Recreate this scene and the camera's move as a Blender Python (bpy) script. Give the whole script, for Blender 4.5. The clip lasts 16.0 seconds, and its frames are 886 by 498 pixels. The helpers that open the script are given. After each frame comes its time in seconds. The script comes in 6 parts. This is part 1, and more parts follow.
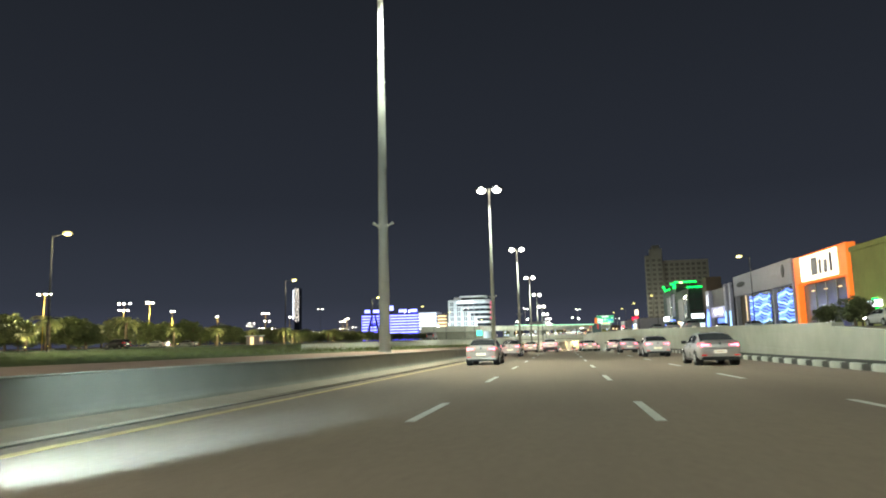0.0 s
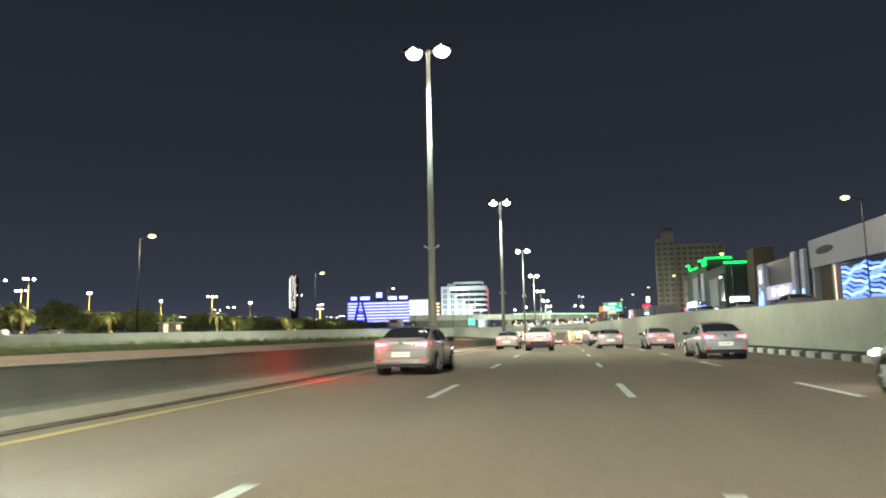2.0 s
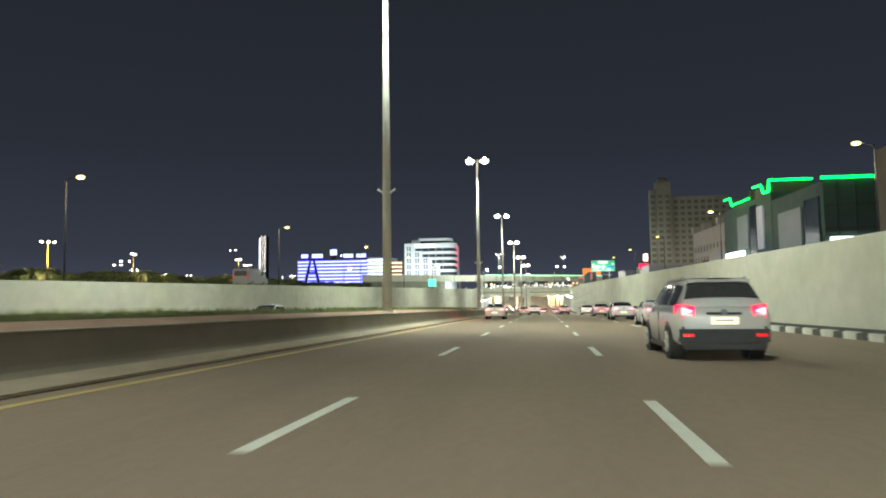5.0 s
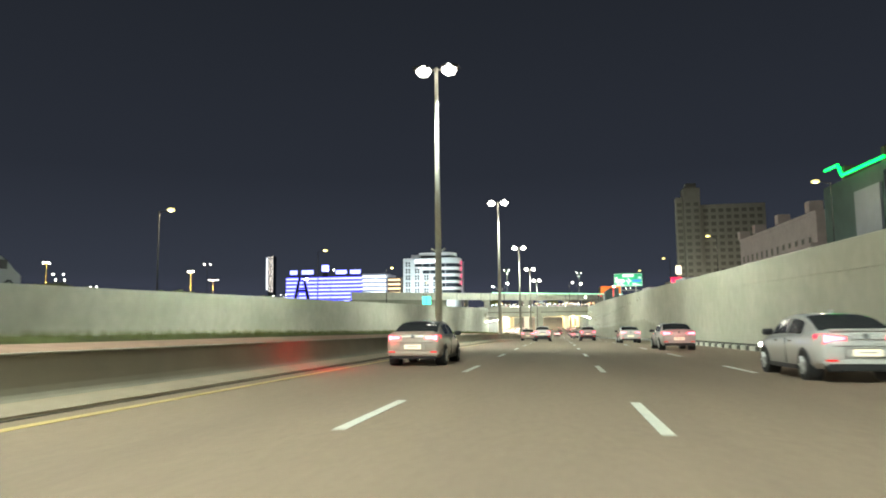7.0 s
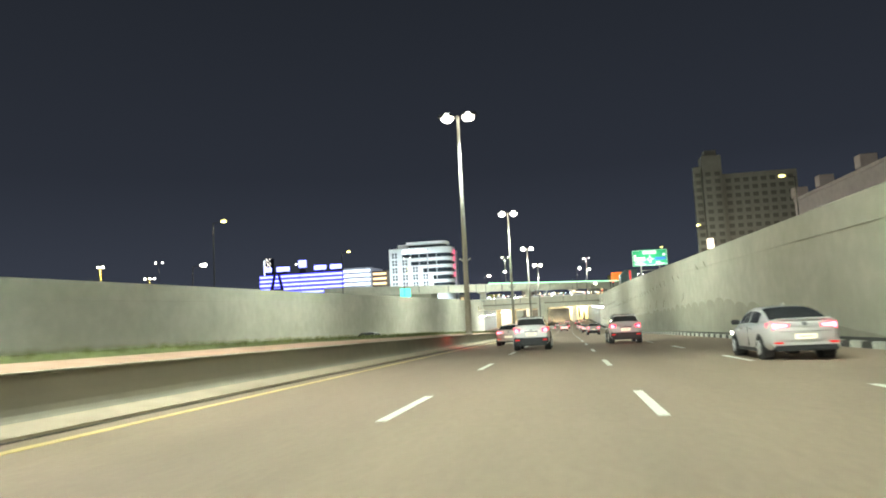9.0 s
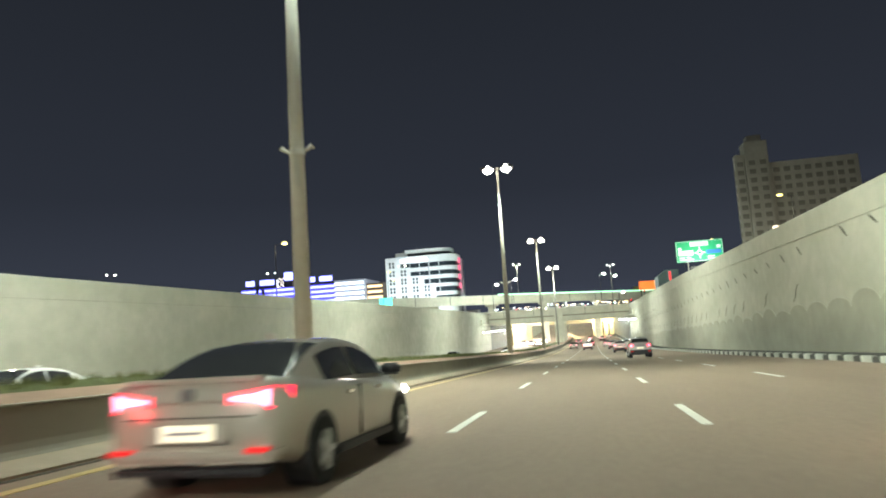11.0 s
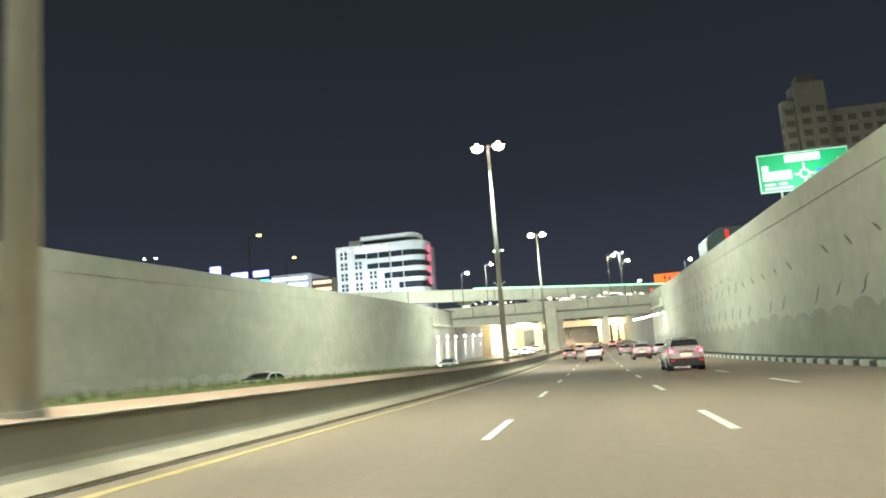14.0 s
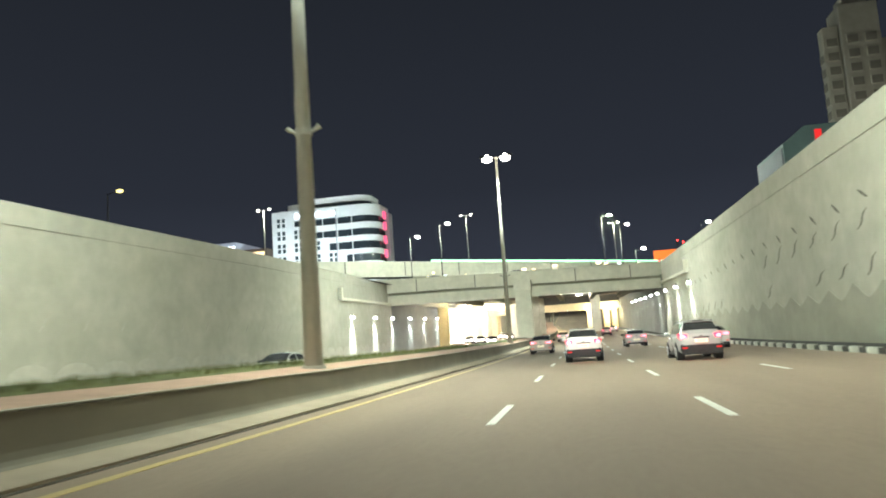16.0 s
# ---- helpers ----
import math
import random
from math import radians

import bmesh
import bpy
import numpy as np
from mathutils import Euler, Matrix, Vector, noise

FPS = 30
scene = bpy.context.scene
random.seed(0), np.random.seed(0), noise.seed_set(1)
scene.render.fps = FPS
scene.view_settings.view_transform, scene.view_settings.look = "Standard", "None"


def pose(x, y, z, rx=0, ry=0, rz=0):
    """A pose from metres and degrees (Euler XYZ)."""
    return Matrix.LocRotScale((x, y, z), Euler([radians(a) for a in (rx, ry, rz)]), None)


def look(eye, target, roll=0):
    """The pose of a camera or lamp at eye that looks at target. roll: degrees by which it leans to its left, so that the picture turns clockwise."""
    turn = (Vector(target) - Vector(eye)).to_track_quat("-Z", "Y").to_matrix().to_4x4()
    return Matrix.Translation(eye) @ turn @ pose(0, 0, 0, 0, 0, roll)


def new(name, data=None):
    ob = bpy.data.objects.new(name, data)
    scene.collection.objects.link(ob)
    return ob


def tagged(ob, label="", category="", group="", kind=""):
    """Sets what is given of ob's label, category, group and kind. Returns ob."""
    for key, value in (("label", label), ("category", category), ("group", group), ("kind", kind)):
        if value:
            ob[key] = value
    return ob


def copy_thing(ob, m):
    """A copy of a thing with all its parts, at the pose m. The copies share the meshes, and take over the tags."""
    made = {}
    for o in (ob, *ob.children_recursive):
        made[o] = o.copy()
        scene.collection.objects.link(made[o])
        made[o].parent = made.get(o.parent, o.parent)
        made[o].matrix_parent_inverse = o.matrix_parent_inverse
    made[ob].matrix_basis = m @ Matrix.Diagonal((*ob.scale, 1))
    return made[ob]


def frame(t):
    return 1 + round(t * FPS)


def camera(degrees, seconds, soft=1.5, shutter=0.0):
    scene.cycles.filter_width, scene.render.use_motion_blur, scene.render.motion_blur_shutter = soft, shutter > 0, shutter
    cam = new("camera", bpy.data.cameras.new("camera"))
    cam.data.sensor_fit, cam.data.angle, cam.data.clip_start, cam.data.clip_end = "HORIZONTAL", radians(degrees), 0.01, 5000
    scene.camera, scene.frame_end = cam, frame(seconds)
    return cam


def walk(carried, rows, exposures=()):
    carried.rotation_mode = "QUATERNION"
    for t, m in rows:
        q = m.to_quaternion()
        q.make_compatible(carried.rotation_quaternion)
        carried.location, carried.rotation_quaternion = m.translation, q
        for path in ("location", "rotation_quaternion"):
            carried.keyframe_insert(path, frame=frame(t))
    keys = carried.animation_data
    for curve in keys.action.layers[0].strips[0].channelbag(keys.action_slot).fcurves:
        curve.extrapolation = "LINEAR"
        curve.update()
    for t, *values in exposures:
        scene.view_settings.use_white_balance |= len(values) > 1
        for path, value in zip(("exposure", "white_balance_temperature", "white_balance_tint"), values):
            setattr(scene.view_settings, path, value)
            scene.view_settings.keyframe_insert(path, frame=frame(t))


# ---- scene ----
cam = camera(66.8, 16.0, 1.9, 0.3)
PATH = [
    (0, (8.325, -31.244, 0.278), (4.946, -11.710, 2.919), -1.45),
    (0.5, (8.385, -21.226, 0.208), (4.920, -1.686, 2.700), -1.41),
    (1, (8.481, -11.338, 0.103), (4.976, 8.198, 2.560), -1.38),
    (1.5, (8.434, -1.438, -0.027), (4.950, 18.101, 2.440), -1.25),
    (2, (8.525, 8.587, -0.102), (5.049, 28.143, 2.243), -1.19),
    (2.5, (8.441, 18.684, -0.208), (5.000, 38.289, 1.742), -1.12),
    (3, (8.453, 28.588, -0.289), (5.128, 48.259, 1.121), -1.01),
    (3.5, (8.392, 38.575, -0.380), (5.313, 58.310, 0.640), -0.31),
    (6, (8.542, 88.610, -1.257), (5.623, 108.327, 0.396), -1.00),
    (6.5, (8.598, 98.531, -1.489), (5.425, 118.190, 0.365), -0.87),
    (7, (8.528, 108.395, -1.746), (5.200, 128.023, 0.161), -0.68),
    (7.5, (8.404, 118.533, -1.967), (5.100, 138.169, -0.100), -1.30),
    (8, (8.483, 128.683, -2.183), (5.231, 148.340, -0.441), -1.79),
    (8.5, (8.603, 138.540, -2.454), (5.308, 158.188, -0.693), -2.77),
    (9, (8.519, 149.295, -2.737), (5.066, 168.909, -0.909), -2.87),
    (9.5, (8.451, 159.769, -3.047), (4.982, 179.370, -1.107), -3.16),
    (12, (7.873, 210.940, -4.690), (3.605, 230.299, -2.043), -3.48),
    (12.5, (7.758, 221.534, -5.093), (3.472, 240.879, -2.374), -3.27),
    (13, (7.648, 231.794, -5.448), (3.413, 251.137, -2.634), -3.82),
    (13.5, (7.727, 242.344, -5.815), (3.559, 261.698, -2.979), -4.14),
    (14, (7.880, 253.025, -6.218), (3.865, 272.429, -3.508), -4.35),
    (14.5, (7.801, 263.540, -6.563), (3.959, 283.008, -4.067), -3.75),
    (15, (7.796, 273.641, -6.885), (4.066, 293.171, -4.721), -3.63),
    (15.5, (7.636, 284.142, -7.239), (4.020, 303.699, -5.138), -3.22),
    (16, (7.840, 294.946, -7.562), (4.100, 314.452, -5.207), -3.89),
]
walk(cam, [(t, look(eye, target, roll)) for t, eye, target, roll in PATH],
     [(0, 0.25), (0.5, 0.4), (1.5, 0.35), (3.5, 0.3), (6, 0.38), (8, 0.32), (9, 0.44), (9.5, 0.44), (12, 0.5), (13, 0.3), (14, 0.42), (14.5, 0.45), (15, 0.18), (15.5, 0.12), (16, 0.4)])

# ---------------------------------------------------------------- world and lights
world = bpy.data.worlds.new("night_sky")
scene.world = world
world.use_nodes = True
wt = world.node_tree
wt.nodes.clear()
w_out = wt.nodes.new("ShaderNodeOutputWorld")
w_bg = wt.nodes.new("ShaderNodeBackground")
w_tc = wt.nodes.new("ShaderNodeTexCoord")
w_sep = wt.nodes.new("ShaderNodeSeparateXYZ")
w_ramp = wt.nodes.new("ShaderNodeValToRGB")
wt.links.new(w_tc.outputs["Generated"], w_sep.inputs[0])
wt.links.new(w_sep.outputs["Z"], w_ramp.inputs[0])
wt.links.new(w_ramp.outputs[0], w_bg.inputs[0])
wt.links.new(w_bg.outputs[0], w_out.inputs[0])
w_ramp.color_ramp.elements[0].position = 0.0
w_ramp.color_ramp.elements[0].color = (0.034, 0.038, 0.058, 1)
w_ramp.color_ramp.elements[1].position = 0.5
w_ramp.color_ramp.elements[1].color = (0.0090, 0.0108, 0.0146, 1)
w_low = w_ramp.color_ramp.elements.new(0.06)
w_low.color = (0.0215, 0.0255, 0.036, 1)
w_mid = w_ramp.color_ramp.elements.new(0.20)
w_mid.color = (0.0136, 0.0162, 0.0228, 1)
w_bg.inputs[1].default_value = 1.3

WARM_WHITE = (0.85, 1.0, 0.88)


def lamp(name, kind, m, power, color, size=0.5, spot=120, spread=180):
    data = bpy.data.lights.new(name, kind)
    data.energy, data.color = power, color
    if kind == "AREA":
        data.shape, data.size, data.spread = "DISK", size, radians(spread)
    else:
        data.shadow_soft_size = size
    if kind == "SPOT":
        data.spot_size, data.spot_blend = radians(spot), 0.8
    ob = new(name, data)
    ob.matrix_world = m
    return ob


# The last three masts are added, out of sight, to light the far road.
POLE_Y = [-104.4 + 52.2 * k for k in range(10)] + [585.0, 637.0, 690.0]
POLE_POWER = 5000


# ---------------------------------------------------------------- road line
KNOT_Y = (-2600, -320, -200, -120, -52, 0, 52, 104.2, 156, 208.6, 261, 313, 365, 417, 470, 540, 620, 720, 800, 900, 2600)
KNOT_Z = (0, 0, 0, -0.2, -0.65, -1.18, -1.72, -2.79, -4.11, -5.78, -7.69, -9.31, -10.33, -10.9, -11.1, -11.1, -9.4, -5.0, -1.6, 0, 0)


def road_z(y):
    """Height of the carriageway, a smooth curve through the knots."""
    k = max(0, min(len(KNOT_Y) - 2, int(np.searchsorted(KNOT_Y, y)) - 1))
    y0, y1, z0, z1 = KNOT_Y[k], KNOT_Y[k + 1], KNOT_Z[k], KNOT_Z[k + 1]

    def slope(i):
        if i <= 0 or i >= len(KNOT_Y) - 1:
            return 0.0
        a = (KNOT_Z[i] - KNOT_Z[i - 1]) / (KNOT_Y[i] - KNOT_Y[i - 1])
        b = (KNOT_Z[i + 1] - KNOT_Z[i]) / (KNOT_Y[i + 1] - KNOT_Y[i])
        return 0.0 if a * b <= 0 else 2 * a * b / (a + b)
    h = y1 - y0
    s = (y - y0) / h
    return ((2 * s**3 - 3 * s**2 + 1) * z0 + (s**3 - 2 * s**2 + s) * h * slope(k)
            + (3 * s**2 - 2 * s**3) * z1 + (s**3 - s**2) * h * slope(k + 1))


def road_tilt(y):
    return math.degrees(math.atan((road_z(y + 1) - road_z(y - 1)) / 2))


def drift(y):
    """The road bends slightly to the right further on."""
    return 0.9 * (max(0.0, min(y, 440) - 190) / 190) ** 2 - 3.0 * (max(0.0, min(y, 640) - 440) / 130) ** 2


def left_wall_x(y):
    return -18.8 - 2.4 * max(0.0, min(1.0, (y - 345) / 55)) ** 1.2


def right_wall_x(y):
    return 20.0 + drift(min(y, 440))


# ---------------------------------------------------------------- materials
def material(name, color, rough=0.7, metal=0.0, spread=0.25, fine=6.0, coarse=0.35, bump=0.15, bump_scale=None,
             emit=None, strength=0.0, stain=None, stain_amount=0.0, per_object=0.0, alpha_glass=False, coat=0.0):
    """A surface with variation at two scales, and bump."""
    m = bpy.data.materials.new(name)
    m.use_nodes = True
    nt = m.node_tree
    b = nt.nodes["Principled BSDF"]
    b.inputs["Roughness"].default_value = rough
    b.inputs["Metallic"].default_value = metal
    b.inputs["Coat Weight"].default_value = coat
    tc = nt.nodes.new("ShaderNodeTexCoord")
    n1 = nt.nodes.new("ShaderNodeTexNoise")
    n2 = nt.nodes.new("ShaderNodeTexNoise")
    n1.inputs["Scale"].default_value, n1.inputs["Detail"].default_value = fine, 6
    n2.inputs["Scale"].default_value, n2.inputs["Detail"].default_value = coarse, 4
    nt.links.new(tc.outputs["Object"], n1.inputs["Vector"])
    nt.links.new(tc.outputs["Object"], n2.inputs["Vector"])
    add = nt.nodes.new("ShaderNodeMath")
    add.operation = "ADD"
    nt.links.new(n1.outputs["Fac"], add.inputs[0])
    nt.links.new(n2.outputs["Fac"], add.inputs[1])
    last = add.outputs[0]
    if per_object:
        info = nt.nodes.new("ShaderNodeObjectInfo")
        mul = nt.nodes.new("ShaderNodeMath")
        mul.operation = "MULTIPLY_ADD"
        mul.inputs[1].default_value = per_object
        nt.links.new(info.outputs["Random"], mul.inputs[0])
        nt.links.new(last, mul.inputs[2])
        last = mul.outputs[0]
    rng = nt.nodes.new("ShaderNodeMapRange")
    rng.inputs["From Min"].default_value, rng.inputs["From Max"].default_value = 0.65, 1.35 + per_object
    rng.inputs["To Min"].default_value, rng.inputs["To Max"].default_value = 1 - spread, 1 + spread
    nt.links.new(last, rng.inputs["Value"])
    mix = nt.nodes.new("ShaderNodeVectorMath")
    mix.operation = "SCALE"
    mix.inputs[0].default_value = color
    nt.links.new(rng.outputs[0], mix.inputs["Scale"])
    col = mix.outputs[0]
    if stain:
        n3 = nt.nodes.new("ShaderNodeTexNoise")
        mp = nt.nodes.new("ShaderNodeMapping")
        mp.inputs["Scale"].default_value = (0.4, 0.4, 0.07)
        nt.links.new(tc.outputs["Object"], mp.inputs[0])
        nt.links.new(mp.outputs[0], n3.inputs["Vector"])
        n3.inputs["Scale"].default_value, n3.inputs["Detail"].default_value = 1.3, 8
        r3 = nt.nodes.new("ShaderNodeMapRange")
        r3.inputs["From Min"].default_value, r3.inputs["From Max"].default_value = 0.42, 0.75
        r3.inputs["To Max"].default_value = stain_amount
        nt.links.new(n3.outputs["Fac"], r3.inputs["Value"])
        mx = nt.nodes.new("ShaderNodeMix")
        mx.data_type = "RGBA"
        nt.links.new(r3.outputs[0], mx.inputs["Factor"])
        nt.links.new(col, mx.inputs["A"])
        mx.inputs["B"].default_value = (*stain, 1)
        col = mx.outputs["Result"]
    nt.links.new(col, b.inputs["Base Color"])
    if bump:
        bp = nt.nodes.new("ShaderNodeBump")
        bp.inputs["Strength"].default_value = bump
        bp.inputs["Distance"].default_value = 0.02
        nb = nt.nodes.new("ShaderNodeTexNoise")
        nb.inputs["Scale"].default_value, nb.inputs["Detail"].default_value = bump_scale or fine * 4, 5
        nt.links.new(tc.outputs["Object"], nb.inputs["Vector"])
        nt.links.new(nb.outputs["Fac"], bp.inputs["Height"])
        nt.links.new(bp.outputs[0], b.inputs["Normal"])
    if emit:
        b.inputs["Emission Color"].default_value = (*emit, 1)
        b.inputs["Emission Strength"].default_value = strength
    return m


def glow(name, color, strength):
    return material(name, color, 0.4, spread=0.05, bump=0, emit=color, strength=strength)


def road_surface():
    """Sand-dusted asphalt: fine grain, broad patches, and streaks worn along the lanes."""
    m = material("asphalt", (0.284, 0.208, 0.146), 0.82, spread=0.16, fine=9, coarse=0.06, bump=0.35, bump_scale=60,
                 stain=(0.172, 0.126, 0.094), stain_amount=0.6)
    nt = m.node_tree
    mp = [n for n in nt.nodes if n.bl_idname == "ShaderNodeMapping"][0]
    mp.inputs["Scale"].default_value = (0.24, 0.03, 0.2)
    return m


M_ASPHALT = road_surface()
M_PAINT = material("road_paint", (0.72, 0.7, 0.62), 0.55, spread=0.18, fine=5)
M_YELLOW = material("yellow_paint", (0.56, 0.40, 0.15), 0.55, spread=0.2, fine=5)
def wall_surface(name, color, stain, amount):
    """Weathered concrete: broad soft blotches, a little longer than high, and faint grain."""
    m = material(name, color, 0.87, spread=0.13, fine=1.1, coarse=0.16, bump=0.25, bump_scale=14, stain=stain, stain_amount=amount)
    mp = [n for n in m.node_tree.nodes if n.bl_idname == "ShaderNodeMapping"][0]
    mp.inputs["Scale"].default_value = (0.3, 0.13, 0.32)
    return m


M_CONCRETE = wall_surface("wall_concrete", (0.435, 0.418, 0.336), (0.30, 0.298, 0.216), 0.5)
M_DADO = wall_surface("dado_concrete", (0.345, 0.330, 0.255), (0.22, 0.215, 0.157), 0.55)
M_BRIDGE = wall_surface("bridge_concrete", (0.70, 0.675, 0.56), (0.52, 0.50, 0.40), 0.35)
# wall concrete darkened: the dimness under the bridge is put into the colour
M_TUNNEL_DIMMED = wall_surface("dimmed_tunnel_concrete", (0.17, 0.178, 0.158), (0.11, 0.115, 0.10), 0.5)
M_GROOVE = material("dark_joint", (0.10, 0.095, 0.08), 0.95, spread=0.3)
M_GUTTER = material("gutter_brown", (0.085, 0.065, 0.042), 0.9, spread=0.4, fine=4)
M_STROKE = material("dark_relief", (0.115, 0.11, 0.085), 0.9, spread=0.4, fine=3)
M_BARRIER = wall_surface("barrier_concrete", (0.23, 0.205, 0.152), (0.13, 0.118, 0.088), 0.5)
M_APRON = material("apron_concrete", (0.36, 0.285, 0.20), 0.85, spread=0.16, fine=2, coarse=0.2, bump=0.3)
M_SAND = material("pink_paving", (0.40, 0.25, 0.175), 0.9, spread=0.2, fine=2.5, coarse=0.3, bump=0.5)
M_GRASS = material("grass_soil", (0.095, 0.105, 0.032), 0.95, spread=0.45, fine=5, coarse=0.4, bump=0.9, bump_scale=25)
M_BLADE = material("grass_blade", (0.12, 0.13, 0.04), 0.8, spread=0.4, fine=3)
M_GROUND = material("ground_earth", (0.20, 0.16, 0.115), 0.95, spread=0.3, fine=0.6, coarse=0.02, bump=0.4)
M_LAWN = material("lawn", (0.05, 0.075, 0.025), 0.95, spread=0.4, fine=2, coarse=0.1, bump=0.8)
M_PAVE = material("street_asphalt", (0.10, 0.092, 0.08), 0.7, spread=0.2, fine=1, coarse=0.08, bump=0.3)
M_KERB_W = material("kerb_white", (0.62, 0.61, 0.53), 0.75, spread=0.3, fine=5, coarse=1.2, per_object=0.45, stain=(0.20, 0.18, 0.14), stain_amount=0.55)
M_KERB_B = material("kerb_black", (0.060, 0.056, 0.046), 0.8, spread=0.35, fine=4, coarse=0.8)
M_WALK = material("walkway_concrete", (0.22, 0.21, 0.18), 0.9, spread=0.2, fine=2)
M_STEEL = material("galvanised_steel", (0.34, 0.33, 0.28), 0.65, 0.1, spread=0.1, fine=3, coarse=0.5, bump=0.05)
M_POST = material("dark_grey_post", (0.028, 0.028, 0.027), 0.7, 0.1, spread=0.15)
M_DARKMETAL = material("dark_metal", (0.05, 0.05, 0.05), 0.5, 0.5, spread=0.2)
M_LAMP = glow("lamp_lens", (1.0, 0.96, 0.82), 14)
M_LAMP_SMALL = glow("street_lamp_lens", (1.0, 0.95, 0.78), 40)
M_LAMP_YELLOW = glow("sodium_lens", (1.0, 0.85, 0.27), 2.4)
M_YELLOWPOST = material("yellow_post_paint", (0.5, 0.33, 0.06), 0.6, spread=0.15)
M_WHITE_WALL = material("white_cladding", (0.78, 0.8, 0.82), 0.6, spread=0.06, fine=0.6, coarse=0.08)
M_DARK_GLASS = material("dark_glazing", (0.03, 0.04, 0.05), 0.12, spread=0.3, fine=0.3)
M_BLUE_LED = glow("blue_white_led", (0.28, 0.31, 1.0), 3.2)
M_BLUE_WIN = glow("blue_display_led", (0.12, 0.24, 1.0), 1.5)
M_WHITE_LED = glow("white_led", (0.85, 0.92, 1.0), 2.6)
M_GREEN_LED = glow("green_led", (0.0, 1.0, 0.11), 3.4)
M_GREENWHITE_LED = glow("pale_green_led", (0.42, 1.0, 0.62), 1.6)
M_RED = glow("red_tail_light", (1.0, 0.012, 0.06), 2.2)
# faint glow put into red parts for the light falling on them
M_DULL_RED = material("dull_red_glow", (0.35, 0.012, 0.012), 0.25, spread=0.1, bump=0, emit=(1.0, 0.03, 0.03), strength=0.6)
M_RED_HOT = glow("tail_light_core", (1.0, 0.22, 0.34), 4.5)
M_RED_LED = glow("red_signal", (1.0, 0.03, 0.03), 12)
M_GREEN_SIGNAL = glow("green_signal", (0.03, 1.0, 0.55), 14)
M_PINK_LED = glow("pink_led", (1.0, 0.12, 0.26), 0.9)
M_WARM_WIN = glow("warm_window", (1.0, 0.72, 0.38), 1.3)
M_COOL_WIN = glow("cool_window", (0.8, 0.95, 1.0), 1.6)
M_WARM_HOT = glow("warm_shop_light", (1.0, 0.80, 0.50), 4.0)
M_COOL_HOT = glow("cool_shop_light", (0.82, 0.96, 1.0), 4.0)
M_ORANGE_SIGN = glow("orange_sign_panel", (1.0, 0.22, 0.03), 0.7)
M_WHITE_SIGN = glow("white_sign_panel", (1.0, 0.86, 0.66), 2.2)
M_TURQ_SIGN = glow("turquoise_panel", (0.1, 0.9, 0.65), 2.0)
M_HEAD = glow("headlight_lens", (1.0, 0.98, 0.92), 60)
M_SCONCE = glow("tunnel_lamp_lens", (0.92, 1.0, 0.95), 25)
M_SIGN_GREEN = material("sign_green", (0.01, 0.30, 0.12), 0.4, spread=0.05, fine=3, bump=0, emit=None)
M_SIGN_WHITE = material("sign_white", (0.8, 0.8, 0.76), 0.4, spread=0.05, bump=0, emit=None)
M_SIGN_BLUE = material("sign_blue", (0.03, 0.14, 0.5), 0.4, spread=0.05, bump=0, emit=None)
# grey with a faint lilac tint that stands for the purple shop light
M_GREY_FASCIA = material("grey_fascia", (0.33, 0.315, 0.36), 0.5, spread=0.08, fine=0.8, coarse=0.1)
M_BROWN_CLAD = material("brown_cladding", (0.085, 0.06, 0.042), 0.7, spread=0.12, fine=1)
M_OLIVE_WALL = material("olive_plaster", (0.30, 0.29, 0.09), 0.85, spread=0.1, fine=1)
M_PINK_WALL = material("pink_plaster", (0.44, 0.36, 0.34), 0.85, spread=0.1, fine=1)
M_GREY_TOWER = material("grey_plaster", (0.30, 0.285, 0.245), 0.85, spread=0.12, fine=0.6, coarse=0.05)
M_TOWER_DARK = material("unlit_opening", (0.15, 0.14, 0.12), 0.8, spread=0.3)
M_BEIGE = material("tunnel_beige", (0.52, 0.44, 0.28), 0.8, spread=0.1, fine=1)
M_BARK = material("bark", (0.16, 0.115, 0.07), 0.9, spread=0.35, fine=6, bump=0.8)
M_LEAF = material("leaf", (0.12, 0.135, 0.05), 0.7, spread=0.5, fine=1.2, coarse=0.5, bump=0)
M_FROND = material("palm_frond", (0.36, 0.37, 0.15), 0.65, spread=0.35, fine=1.5, bump=0)
M_TYRE = material("tyre_rubber", (0.02, 0.02, 0.02), 0.9, spread=0.3, fine=8)
M_RIM = material("alloy_rim", (0.55, 0.55, 0.55), 0.35, 0.6, spread=0.1)
M_RIM_DISC = material("rim_disc", (0.22, 0.22, 0.22), 0.45, 0.4, spread=0.2)
M_TRIM = material("black_trim", (0.025, 0.025, 0.027), 0.55, spread=0.2)
M_CARGLASS = material("car_glass", (0.045, 0.045, 0.045), 0.1, spread=0.2, bump=0, coat=0.5)
# The plate glows in place of the lamp light on it.
M_PLATE = material("plate_cream_glow", (0.72, 0.66, 0.48), 0.5, spread=0.05, bump=0, emit=(1.0, 0.92, 0.72), strength=0.6)
M_CHROME = material("chrome", (0.75, 0.75, 0.75), 0.12, 1.0, spread=0.05, bump=0)


def car_paint(name, color):
    return material(name, color, 0.30, 0.12, spread=0.04, fine=30, bump=0.0, coat=1.0)


